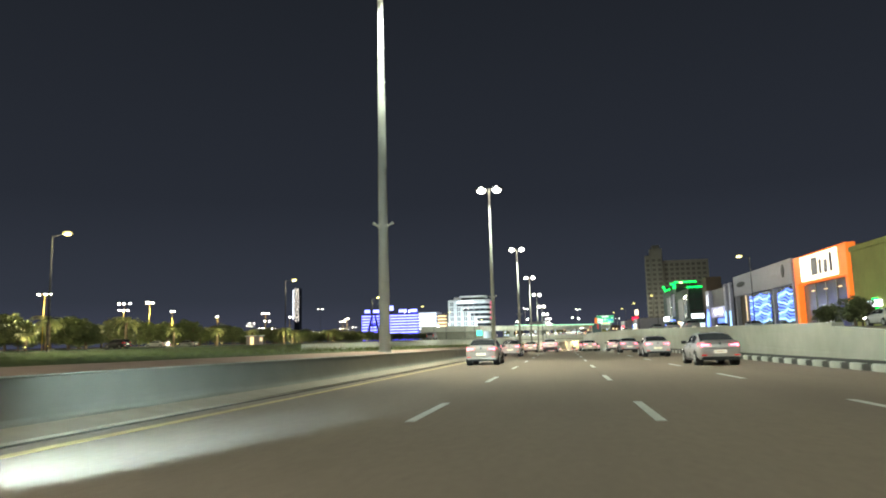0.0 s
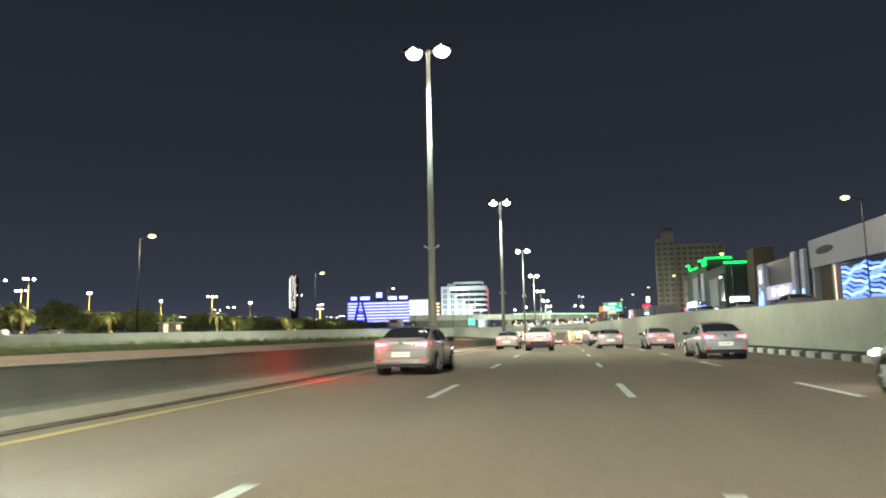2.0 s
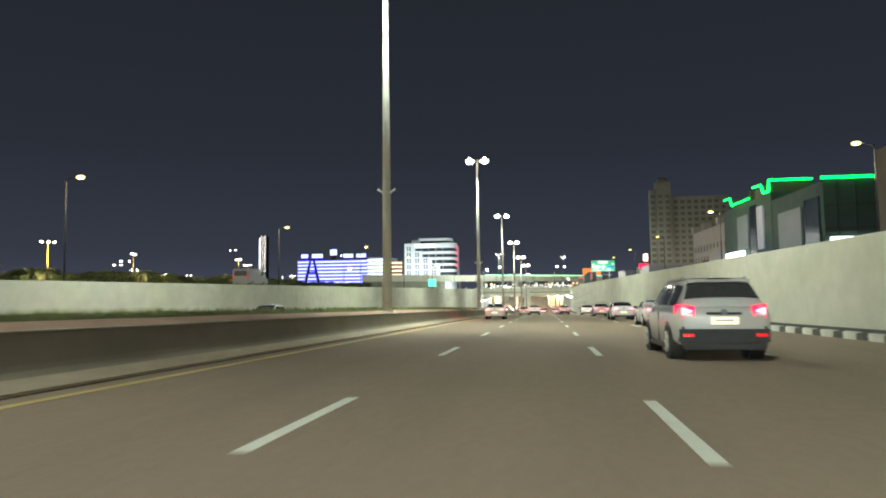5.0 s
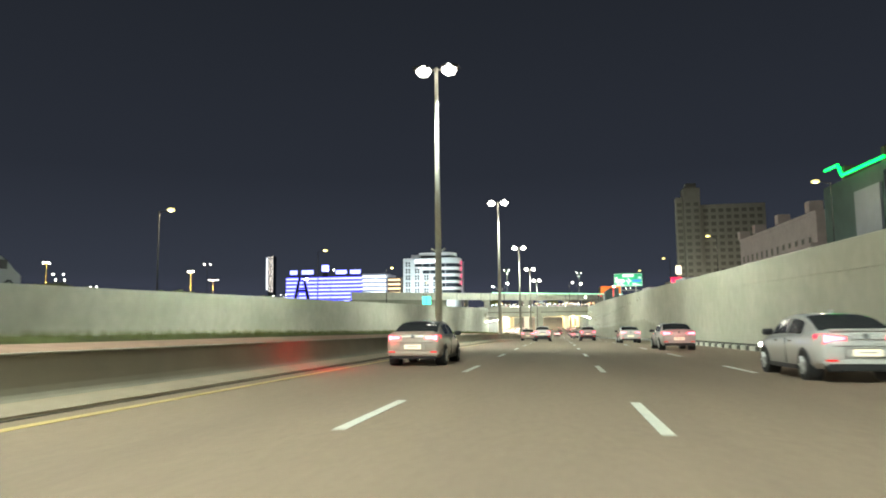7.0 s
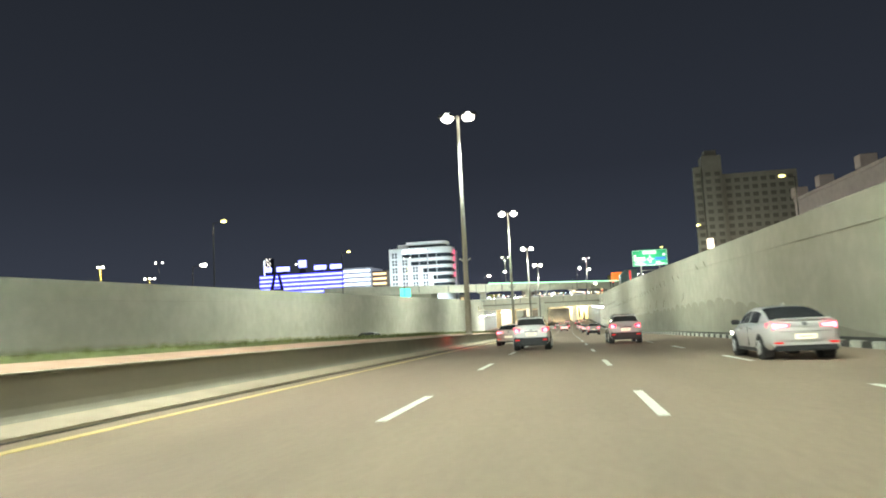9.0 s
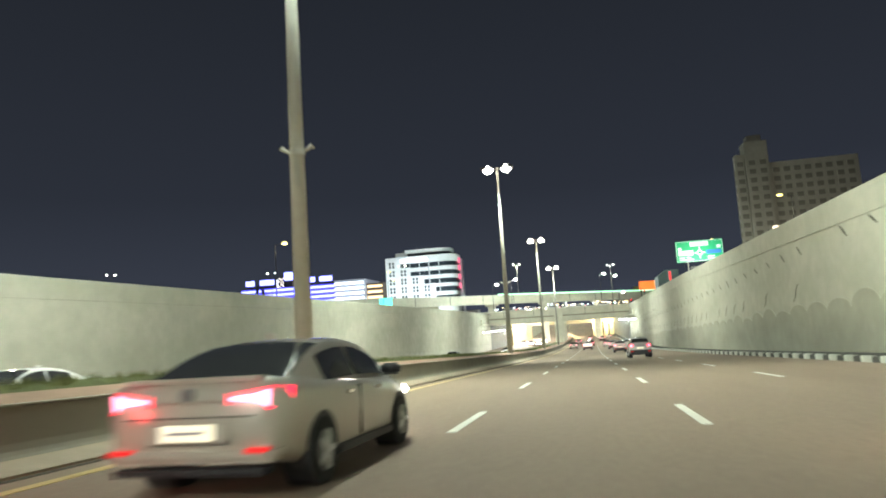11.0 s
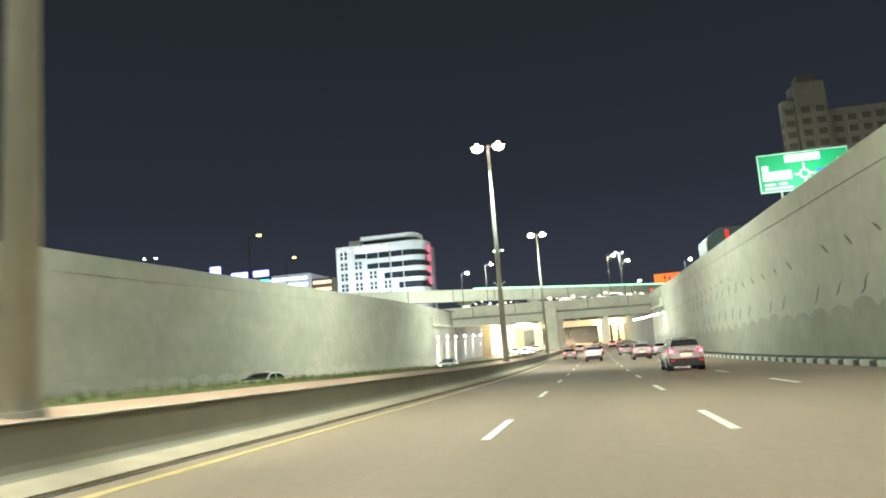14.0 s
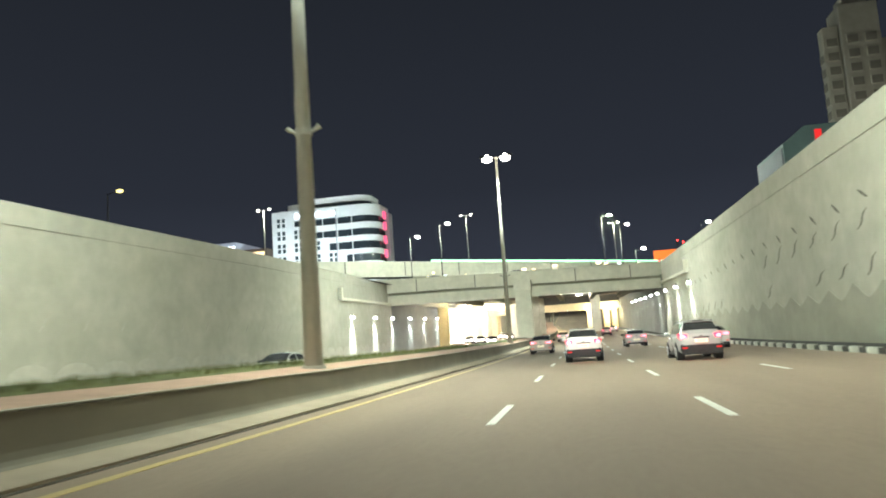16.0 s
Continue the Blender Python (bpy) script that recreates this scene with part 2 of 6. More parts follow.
P_WHITE = car_paint("white_paint", (0.79, 0.78, 0.75))
P_CHAMPAGNE = car_paint("champagne_paint", (0.50, 0.45, 0.38))
P_SILVER = car_paint("silver_paint", (0.58, 0.57, 0.55))
P_GREY = car_paint("grey_paint", (0.52, 0.51, 0.49))
P_DARKGREY = car_paint("dark_grey_paint", (0.22, 0.22, 0.22))
P_RED = car_paint("dark_red_paint", (0.22, 0.02, 0.02))
P_BLACK = car_paint("black_paint", (0.02, 0.02, 0.022))


# ---------------------------------------------------------------- mesh helpers
def box(bm, x0, x1, y0, y1, z0, z1, bevel=0.0):
    vs = [bm.verts.new(p) for p in ((x0, y0, z0), (x1, y0, z0), (x1, y1, z0), (x0, y1, z0), (x0, y0, z1), (x1, y0, z1), (x1, y1, z1), (x0, y1, z1))]
    fs = [bm.faces.new([vs[i] for i in f]) for f in ((3, 2, 1, 0), (4, 5, 6, 7), (0, 1, 5, 4), (1, 2, 6, 5), (2, 3, 7, 6), (3, 0, 4, 7))]
    if bevel:
        es = list({e for f in fs for e in f.edges})
        bmesh.ops.bevel(bm, geom=es, offset=bevel, segments=2, affect="EDGES")
    return bm


def tube(bm, a, b, ra, rb, n=12, caps=True):
    a, b = Vector(a), Vector(b)
    d = (b - a).normalized()
    u = d.orthogonal().normalized()
    v = d.cross(u)
    rings = []
    for c, r in ((a, ra), (b, rb)):
        rings.append([bm.verts.new(c + r * (math.cos(2 * math.pi * k / n) * u + math.sin(2 * math.pi * k / n) * v)) for k in range(n)])
    for k in range(n):
        bm.faces.new((rings[0][k], rings[0][(k + 1) % n], rings[1][(k + 1) % n], rings[1][k]))
    if caps:
        bm.faces.new(rings[0][::-1])
        bm.faces.new(rings[1])
    return bm


def sweep(bm, profile, ys, place, closed=True):
    """A cross-section of (a, b) carried along ys; place(y, a, b) gives the point."""
    rows = [[bm.verts.new(place(y, a, b)) for a, b in profile] for y in ys]
    n = len(profile)
    for r0, r1 in zip(rows, rows[1:]):
        for k in range(n if closed else n - 1):
            bm.faces.new((r0[k], r0[(k + 1) % n], r1[(k + 1) % n], r1[k]))
    if closed:
        bm.faces.new(rows[0][::-1])
        bm.faces.new(rows[-1])
    bmesh.ops.recalc_face_normals(bm, faces=bm.faces[:])
    return bm


def mesh_of(name, bm, mat, smooth=False):
    me = bpy.data.meshes.new(name)
    bmesh.ops.recalc_face_normals(bm, faces=bm.faces[:])
    bm.to_mesh(me)
    bm.free()
    me.materials.append(mat)
    if smooth:
        me.polygons.foreach_set("use_smooth", [True] * len(me.polygons))
    return me


def part(name, bm, mat, parent=None, label="", smooth=False):
    ob = new(name, mesh_of(name, bm, mat, smooth))
    if parent:
        ob.parent = parent
    if label:
        ob["label"] = label
    return ob


def piece(name, me, m, parent):
    """One more object on shared mesh data."""
    ob = new(name, me)
    ob.parent = parent
    ob.matrix_local = m
    return ob


def structure(name, bm, mat, label, category, smooth=False):
    return tagged(part(name, bm, mat, smooth=smooth), label, category, kind="structure")


def thing(name, label, category, group="", m=None):
    ob = tagged(new(name), label, category, group)
    if m is not None:
        ob.matrix_basis = m
    return ob


def bx(x0, x1, y0, y1, z0, z1, bevel=0.0):
    return box(bmesh.new(), x0, x1, y0, y1, z0, z1, bevel)


def steps(a, b, d):
    n = max(1, round((b - a) / d))
    return [a + (b - a) * k / n for k in range(n + 1)]


# ---------------------------------------------------------------- the ground and the two carriageways
FAR_YS = [-2600, -1200, -600] + steps(-320, 900, 6) + [1300, 2600]
bm = bmesh.new()


rows = []
for y in FAR_YS:
    low = min(-0.30, road_z(y) - 0.35)
    lx, rx = left_wall_x(y) - 0.5, right_wall_x(y) + 0.4
    rows.append([bm.verts.new(p) for p in ((-2600, y, -0.15), (-400, y, -0.15), (-60, y, -0.15), (lx, y, -0.15), (lx + 0.05, y, low), (rx - 0.05, y, low),
                                           (rx, y, 0.3), (60, y, 0.3), (400, y, 0.3), (2600, y, 0.3))])
for r0, r1 in zip(rows, rows[1:]):
    for k in range(9):
        bm.faces.new((r0[k], r0[k + 1], r1[k + 1], r1[k]))
structure("ground", bm, M_GROUND, "dusty earth ground around the sunken highway", "ground")

ROAD_YS = [-1200, -600] + steps(-320, 900, 4) + [1300]
road = structure("road", sweep(bmesh.new(), ((1.3, -0.2), (1.3, 0.0), (18.0, 0.0), (18.0, -0.2)), ROAD_YS, lambda y, a, b: (a + drift(y), y, road_z(y) + b)),
                 M_ASPHALT, "worn tan-grey asphalt carriageway under night lamps", "road")
structure("road_opposite", sweep(bmesh.new(), ((-18.0, -0.2), (-18.0, 0.0), (-3.0, 0.0), (-3.0, -0.2)), ROAD_YS,
                                 lambda y, a, b: (a + drift(y) if a > -10 else left_wall_x(y) + 0.7, y, road_z(y) + b)),
          M_ASPHALT, "asphalt carriageway of the oncoming traffic behind the median", "road")
part("edge_line", sweep(bmesh.new(), ((1.98, 0.0), (1.98, 0.006), (2.18, 0.006), (2.18, 0.0)), steps(-320, 700, 4), lambda y, a, b: (a + drift(y), y, road_z(y) + b)),
     M_YELLOW, road, "worn yellow edge line")


# ---------------------------------------------------------------- median: apron, barrier, paving, grass
MED_YS = steps(-320, 640, 4)
on_road = lambda y, a, b: (a + drift(y), y, road_z(y) + b)  # noqa: E731
structure("gutter", sweep(bmesh.new(), ((1.425, -0.1), (1.425, 0.012), (1.53, 0.010), (1.53, -0.1)), MED_YS, on_road), M_GUTTER, "dark brown gutter line beside the yellow edge line", "gutter")
structure("apron", sweep(bmesh.new(), ((0.80, -0.2), (0.80, 0.145), (0.88, 0.118), (0.98, 0.098), (1.10, 0.082), (1.24, 0.064), (1.40, 0.045), (1.42, -0.2)), MED_YS, on_road), M_APRON, "pale concrete apron sweeping up to the median barrier", "kerb")
structure("median_barrier", sweep(bmesh.new(), ((0.42, -0.2), (0.42, 0.815), (0.575, 0.815), (0.605, 0.80), (0.625, 0.66), (0.648, 0.48), (0.672, 0.33), (0.70, 0.235), (0.74, 0.18), (0.797, 0.147), (0.797, -0.2)), MED_YS, on_road),
          M_BARRIER, "low dark weathered concrete median barrier", "barrier")


structure("coping", sweep(bmesh.new(), ((0.545, 0.818), (0.545, 0.842), (0.60, 0.842), (0.622, 0.832), (0.622, 0.818)), MED_YS, on_road), material("pale_coping", (0.42, 0.38, 0.30), 0.85, spread=0.25, fine=2), "pale worn edge along the top of the median barrier", "kerb")


def median_h(x):
    return 0.838 + 0.10 * min(1.0, max(0.0, 0.54 - x))


bm = bmesh.new()
cols = [0.543, 0.2, -0.4, -1.0, -1.7, -2.5, -3.0]
prev = None
for y in MED_YS:
    row = [bm.verts.new((x + drift(y), y, road_z(y) + median_h(x) + (0.03 * noise.noise((x, y * 0.2, 0)) if -2.9 < x < 0.4 else 0.0))) for x in cols]
    row.append(bm.verts.new((-3.0 + drift(y), y, road_z(y) - 0.2)))
    if prev:
        for k in range(len(row) - 1):
            bm.faces.new((prev[k], prev[k + 1], row[k + 1], row[k]))
    prev = row
structure("median", bm, M_SAND, "raised median of pink sandy paving", "median")


def grass_edge(y):
    """Where the grass of the median ends towards the paving."""
    return -1.05 + 0.85 * noise.noise((0.0, y * 0.055, 3.0)) + 0.3 * noise.noise((2.0, y * 0.3, 5.0))


bm = bmesh.new()
prev = None
for y in steps(-90, 420, 1.2):
    e = grass_edge(y)
    row = [bm.verts.new((x + drift(y), y, road_z(y) + median_h(x) + h)) for x, h in ((e, 0.0), (e - 0.18, 0.10 + 0.04 * noise.noise((1, y, 0))), ((e - 2.95) / 2, 0.13 + 0.05 * noise.noise((4, y, 0))), (-2.95, 0.10))]
    if prev:
        for k in range(3):
            bm.faces.new((prev[k], prev[k + 1], row[k + 1], row[k]))
    prev = row
tagged(part("grass_strip", bm, M_GRASS, smooth=True), "uneven strip of dark green grass along the median", "grass", kind="stuff")

def bank_width(y):
    return 2.6 * max(0.0, min(1.0, (37 - y) / 12))


bm = bmesh.new()
prev = None
for y in steps(-90, 36.5, 1.5):
    w = bank_width(y) + 0.12 * noise.noise((3.0, y * 0.3, 1.0))
    row = [bm.verts.new((left_wall_x(y) + a * w, y, road_z(y) + 0.02 + (0.07 - road_z(y)) * (1 - b) + 0.04 * noise.noise((a * 3, y * 0.7, 0)))) for a, b in ((-0.2, 0.0), (0.15, 0.02), (0.45, 0.4), (0.8, 0.85), (1.0, 1.0))]
    if prev:
        for k in range(4):
            bm.faces.new((prev[k], prev[k + 1], row[k + 1], row[k]))
    prev = row
tagged(part("grass_bank", bm, M_GRASS, smooth=True), "low grassy bank where the retaining wall begins", "grass", kind="stuff")

rng = random.Random(5)
verts, faces = [], []
for k in range(26000):
    y = rng.uniform(-40, 345)
    e = grass_edge(y)
    x = e - abs(rng.gauss(0, 0.55)) if rng.random() < 0.8 else rng.uniform(-2.9, e)
    if x < -2.95:
        continue
    z = road_z(y) + median_h(x) + 0.05
    x += drift(y)
    a, h, w = rng.uniform(0, 6.28), rng.uniform(0.08, 0.24), rng.uniform(0.012, 0.03)
    lx, ly = rng.uniform(-0.08, 0.08), rng.uniform(-0.08, 0.08)
    n = len(verts)
    verts += [(x - w * math.cos(a), y - w * math.sin(a), z), (x + w * math.cos(a), y + w * math.sin(a), z), (x + lx, y + ly, z + h)]
    faces.append((n, n + 1, n + 2))
me = bpy.data.meshes.new("grass_blades")
me.from_pydata(verts, [], faces)
me.materials.append(M_BLADE)
tagged(new("grass_blades", me), "short dry green grass blades on the median", "grass", kind="stuff")

# ---------------------------------------------------------------- retaining walls
L_YS = steps(-60, 399, 3)
R_YS = steps(1, 403, 3)
L_TOP, R_TOP = 0.03, 1.05


def left_face(y, a, b):
    base = road_z(y) - 0.3
    return (left_wall_x(y) + a, y, max(base, b) if b > -90 else base)


wall_left = structure("wall_left", sweep(bmesh.new(), ((-0.5, -99), (0.0, -99), (0.0, -1.20), (-0.07, -1.20), (-0.07, -1.11), (0.0, -1.11), (0.0, L_TOP - 0.03), (-0.03, L_TOP), (-0.5, L_TOP)),
                                         L_YS, left_face), M_CONCRETE, "tall pale concrete retaining wall with water stains", "wall")


def right_face(y, a, b):
    base = road_z(y) - 0.3
    top_drop = 0.5 * max(0.0, min(1.0, (90 - y) / 90)) + 0.55 * max(0.0, min(1.0, (y - 285) / 80))
    return (right_wall_x(y) - a, y, base if b < -90 else max(base, b - top_drop))


wall_right = structure("wall_right", sweep(bmesh.new(), ((-0.5, -99), (0.0, -99), (0.0, -0.27), (-0.06, -0.27), (-0.06, -0.19), (0.0, -0.19), (0.0, R_TOP - 0.03), (-0.03, R_TOP), (-0.5, R_TOP)),
                                           R_YS, right_face), M_CONCRETE, "tall pale concrete retaining wall with leaf-shaped relief marks", "wall")
# low ramp wall that tapers down before the tall wall begins
structure("wall_ramp", sweep(bmesh.new(), ((19.95, -0.3), (19.95, 1.0), (20.45, 1.0), (20.45, -0.3)), steps(-60, 0.98, 3),
                             lambda y, a, b: (a + 0.12 * max(0.0, -y) ** 0.8 * 0.3, y, road_z(y) + (b if b < 0 else max(0.42, 1.52 + 0.05 * y)))),
          M_CONCRETE, "low sloping concrete ramp wall at the roadside", "wall")

# scalloped darker band at the foot of the right wall, and the strokes above it
bm = bmesh.new()
ys = steps(176, 400, 0.2)
prev = None
for y in ys:
    ph = ((y - 283.95) / 3.23 + 0.5) % 1.0
    arch = math.sqrt(max(0.0, 1 - (2 * ph - 1) ** 2)) if y < 314 else (1 - abs(2 * ph - 1)) ** 1.3
    z0 = road_z(y) + 0.2
    rise = min(1.0, (y - 176) / 26)
    hump = 0.62 + 0.42 * noise.noise((math.floor((y - 283.95) / 3.23 + 0.5) * 0.7, 5.0, 0.0))
    top = z0 + (2.0 + hump * arch) * rise
    x = right_wall_x(y)
    row = [bm.verts.new(p) for p in ((x - 0.03, y, z0), (x - 0.03, y, top), (x + 0.02, y, top + 0.01))]
    if prev:
        for k in range(2):
            bm.faces.new((prev[k], prev[k + 1], row[k + 1], row[k]))
    prev = row
part("dado", bm, M_DADO, wall_right, "darker scalloped band at the wall foot")


def stroke_mesh(name, lean, tall, curl, wide):
    """A stroke on the wall, 2 cm proud, tapering to both ends; curl bends it into an S."""
    bm = bmesh.new()
    front, back = [], []
    for k in range(9):
        s = k / 8
        yy = lean * ((1 - curl) * (s - 0.5) + curl * 4 * (s - 0.5) ** 3)
        zz = tall * (s - 0.5)
        w = wide * math.sin(math.pi * (0.12 + 0.76 * s))
        front.append([bm.verts.new((-0.02, yy - w, zz)), bm.verts.new((-0.02, yy + w, zz))])
        back.append([bm.verts.new((0.03, yy - w, zz)), bm.verts.new((0.03, yy + w, zz))])
    for k in range(8):
        bm.faces.new((front[k][0], front[k][1], front[k + 1][1], front[k + 1][0]))
        bm.faces.new((front[k][0], front[k + 1][0], back[k + 1][0], back[k][0]))
        bm.faces.new((front[k][1], back[k][1], back[k + 1][1], front[k + 1][1]))
    return mesh_of(name, bm, M_STROKE)


ME_UP, ME_DOWN = stroke_mesh("relief_stroke", -1.35, 0.92, 0.68, 0.062), stroke_mesh("relief_stroke", 0.85, 0.55, 0.1, 0.12)
rng = random.Random(17)


def relief_row(me, y0, y1, first, pitch, high, fall, missing):
    """One row of strokes along the right wall, some of them worn away."""
    for k in range(int((y1 - y0) / pitch)):
        y = first + pitch * (k + math.ceil((y0 - first) / pitch))
        if rng.random() < missing + (0.4 if y < 245 else 0.0):
            continue
        o = piece("relief_stroke", me, pose(right_wall_x(y), y, road_z(y) + high - fall * max(0.0, y - 318) + rng.uniform(-0.04, 0.04)), wall_right)
        o.scale = (1, rng.uniform(0.85, 1.1), rng.uniform(0.75, 1.1))


relief_row(ME_DOWN, 205, 315.5, 287.9, 3.36, 5.72, 0.0, 0.08)
relief_row(ME_UP, 212, 314, 276.5, 3.40, 3.53, 0.0, 0.15)
relief_row(ME_DOWN, 316, 398, 317.0, 3.28, 6.78, 0.012, 0.05)
relief_row(ME_UP, 313.5, 347, 314.2, 3.26, 5.76, 0.012, 0.05)
relief_row(ME_UP, 316, 336, 317.1, 3.27, 3.72, 0.012, 0.0)
relief_row(ME_UP, 338, 372, 317.1, 3.27, 3.72, 0.012, 0.45)
M_FAINT = material("faint_relief", (0.455, 0.44, 0.36), 0.9, spread=0.14, fine=2, coarse=0.2, bump=0.3, bump_scale=14)
bm = bmesh.new()
prev = None
for y in steps(283, 398, 0.31):
    ph = (y / 3.1) % 1.0
    z0 = road_z(y) + 0.0
    top = z0 + 0.75 + 0.85 * math.sqrt(max(0.0, 1 - (2 * ph - 1) ** 2))
    x = left_wall_x(y)
    row = [bm.verts.new(p) for p in ((x + 0.008, y, z0), (x + 0.008, y, top), (x - 0.02, y, top + 0.003))]
    if prev:
        for k in range(2):
            bm.faces.new((prev[k], row[k], row[k + 1], prev[k + 1]))
    prev = row
part("dado", bm, M_FAINT, wall_left, "darker scalloped band at the wall foot")
ME_FAINT = stroke_mesh("relief_stroke", -0.6, 0.7, 0.5, 0.06)
ME_FAINT.materials[0] = M_FAINT
for k in range(36):
    y = 272 + 3.1 * k
    piece("relief_stroke", ME_FAINT, pose(left_wall_x(y), y, road_z(y) + 3.6, 0, 0, 180), wall_left)

# ---------------------------------------------------------------- right kerb and walkway
structure("walkway", sweep(bmesh.new(), ((18.22, -0.2), (18.22, 0.19), (20.0, 0.20), (20.0, -0.2)), steps(-120, 640, 4),
                           lambda y, a, b: (a + drift(y) if a < 19 else right_wall_x(y) - 0.004, y, road_z(y) + b)), material("dark_verge", (0.045, 0.042, 0.034), 0.95, spread=0.3, fine=2), "narrow dark strip between kerb and wall", "pavement")
kerb = structure("kerb", sweep(bmesh.new(), ((18.02, -0.2), (18.03, 0.19), (18.06, 0.215), (18.20, 0.215), (18.21, -0.2)), steps(-120, 600, 4), on_road), M_KERB_B, "black and white painted roadside kerb", "kerb")
ME_KERB = mesh_of("kerb_block", bx(-0.108, 0.1, -0.52, 0.52, -0.05, 0.235, 0.03), M_KERB_W)
rng = random.Random(4)
for k in range(296):
    y = -35.9 + 1.75 * k
    o = piece("kerb_block", ME_KERB, pose(18.12 + drift(y), y, road_z(y), road_tilt(y)), kerb)
    o.scale = (1, rng.uniform(0.86, 1.06), rng.uniform(0.96, 1.03))

# ---------------------------------------------------------------- lane dashes
ME_DASH = mesh_of("lane_dash", bx(-0.075, 0.075, 0, 3.2, 0, 0.006), M_PAINT)
for x in (6.0, 9.65, 13.36):
    for k in range(-8, 48):
        y = -21.1 + 10.545 * k
        piece("lane_dash", ME_DASH, pose(x + drift(y), y, road_z(y), road_tilt(y + 1.6)), road)
for x in (-6.8, -10.5, -14.2):
    for k in range(24, 42):
        y = -21.1 + 10.545 * k
        piece("lane_dash", ME_DASH, pose(x, y, road_z(y), road_tilt(y + 1.6)), bpy.data.objects["road_opposite"])


for y, x0, x1 in ((53.7, 6.3, 16.8),):
    bm = bmesh.new()
    xs = steps(x0, x1, 0.35)
    sweep(bm, ((-0.03, 0.0), (-0.03, 0.005), (0.03, 0.005), (0.03, 0.0)), xs, lambda x, a, b: (x + drift(y), y + a + 0.05 * noise.noise((x * 1.3, y, 0)), road_z(y + a) + b))
    part("tar_seam", bm, M_GROOVE, road, "dark tar-sealed crack across the lanes")

# ---------------------------------------------------------------- tall lamp posts on the median
def lamp_post(m):
    """A 20 m tapered octagonal mast with two twin floodlight arms."""
    root = thing("lamp_post", "tall tapered steel lamp post with two lit heads on the median", "lamp post", "median lamp posts", m)
    bm = bmesh.new()
    tube(bm, (0, 0, -0.1), (0, 0, 19.6), 0.27, 0.12, 12)
    part("mast", bm, M_STEEL, root, smooth=True)
    bm = bmesh.new()
    tube(bm, (0, 0, -0.12), (0, 0, 0.03), 0.36, 0.35, 16)
    for k in range(6):
        a = k * math.pi / 3
        tube(bm, (0.31 * math.cos(a), 0.31 * math.sin(a), 0.03), (0.31 * math.cos(a), 0.31 * math.sin(a), 0.07), 0.022, 0.022, 6)
    part("base_flange", bm, M_STEEL, root, "bolted steel flange")
    bm = bmesh.new()
    tube(bm, (-0.26, 0, 6.0), (0.26, 0, 6.0), 0.04, 0.04, 8)
    tube(bm, (0, 0, 5.9), (0, 0, 6.1), 0.255, 0.25, 12)
    part("bracket", bm, M_STEEL, root)
    for s in (-1, 1):
        b = bmesh.new()
        tube(b, (s * 0.24, 0, 6.0), (s * 0.5, 0.05, 6.18), 0.03, 0.09, 8)
        part("flood_spot", b, M_STEEL, root)
    bm = bmesh.new()
    tube(bm, (-1.15, 0, 19.65), (1.15, 0, 19.65), 0.06, 0.06, 8)
    tube(bm, (0, 0, 19.4), (0, 0, 19.8), 0.14, 0.12, 10)
    part("cross_arm", bm, M_STEEL, root)
    for s in (-1, 1):
        bm = bmesh.new()
        box(bm, min(s * 0.45, s * 1.75), max(s * 0.45, s * 1.75), -0.5, 0.5, 19.66, 19.9, 0.09)
        head = part("luminaire", bm, M_DARKMETAL, root, "lit twin floodlight head")
        bm = bmesh.new()
        bmesh.ops.create_uvsphere(bm, u_segments=20, v_segments=10, radius=0.5, matrix=Matrix.Translation((s * 0.98, 0, 19.62)) @ Matrix.Diagonal((1.1, 1.0, 0.85, 1)))
        part("lens", bm, M_LAMP, head, "glowing white lens", smooth=True)
    return root


BRACKET_LIFT = {104: 0.5, 209: 0.5, 261: 1.3, 313: 0.85, 365: 0.85}
post = None
for y in POLE_Y:
    m = pose(drift(y), y, road_z(y) + 0.93)
    post = copy_thing(post, m) if post else lamp_post(m)
    for o in post.children:
        if o.name.startswith(("bracket", "flood_spot")):
            o.location.z = BRACKET_LIFT.get(round(y), 0.0)
    for s in (-1, 1):
        lamp("mast_light", "AREA", Matrix.Translation(m.translation + Vector((1.3 * s, 0, 19.2))) @ pose(0, 0, 0, 20, -41 * s, 0), POLE_POWER, WARM_WHITE, 1.0, spread=150)


# ---------------------------------------------------------------- the underpass and the bridges over it
def slanted(line):
    """Carries a beam profile (offset back, z) along a slanted line of the plan."""
    return lambda x, o, z: (x, line(x) + o, z)


front = lambda x: 401.0 + 0.2 * x  # noqa: E731
upper = lambda x: 470.0 + 1.0 * x  # noqa: E731
bridge = thing("underpass_bridge", "pale concrete bridge with two stacked beams over the sunken highway", "bridge")
xs = steps(-25, 25, 4)
part("lower_beam", sweep(bmesh.new(), ((0.0, -3.45), (0.0, -1.90), (0.9, -1.90), (0.9, -3.45)), xs, slanted(front)), M_BRIDGE, bridge, "pale concrete beam")
# The darker concrete here carries the shade of the gap in its colour.
part("recess", sweep(bmesh.new(), ((0.6, -1.90), (0.6, -1.5), (1.2, -1.5), (1.2, -1.90)), xs, slanted(front)), M_DADO, bridge, "recess between the beams, its shade put into a darker concrete")
part("upper_beam", sweep(bmesh.new(), ((-0.25, -1.5), (-0.25, 0.55), (0.1, 0.7), (0.5, 0.7), (0.5, -1.5)), xs, slanted(front)), M_BRIDGE, bridge, "pale concrete parapet beam")
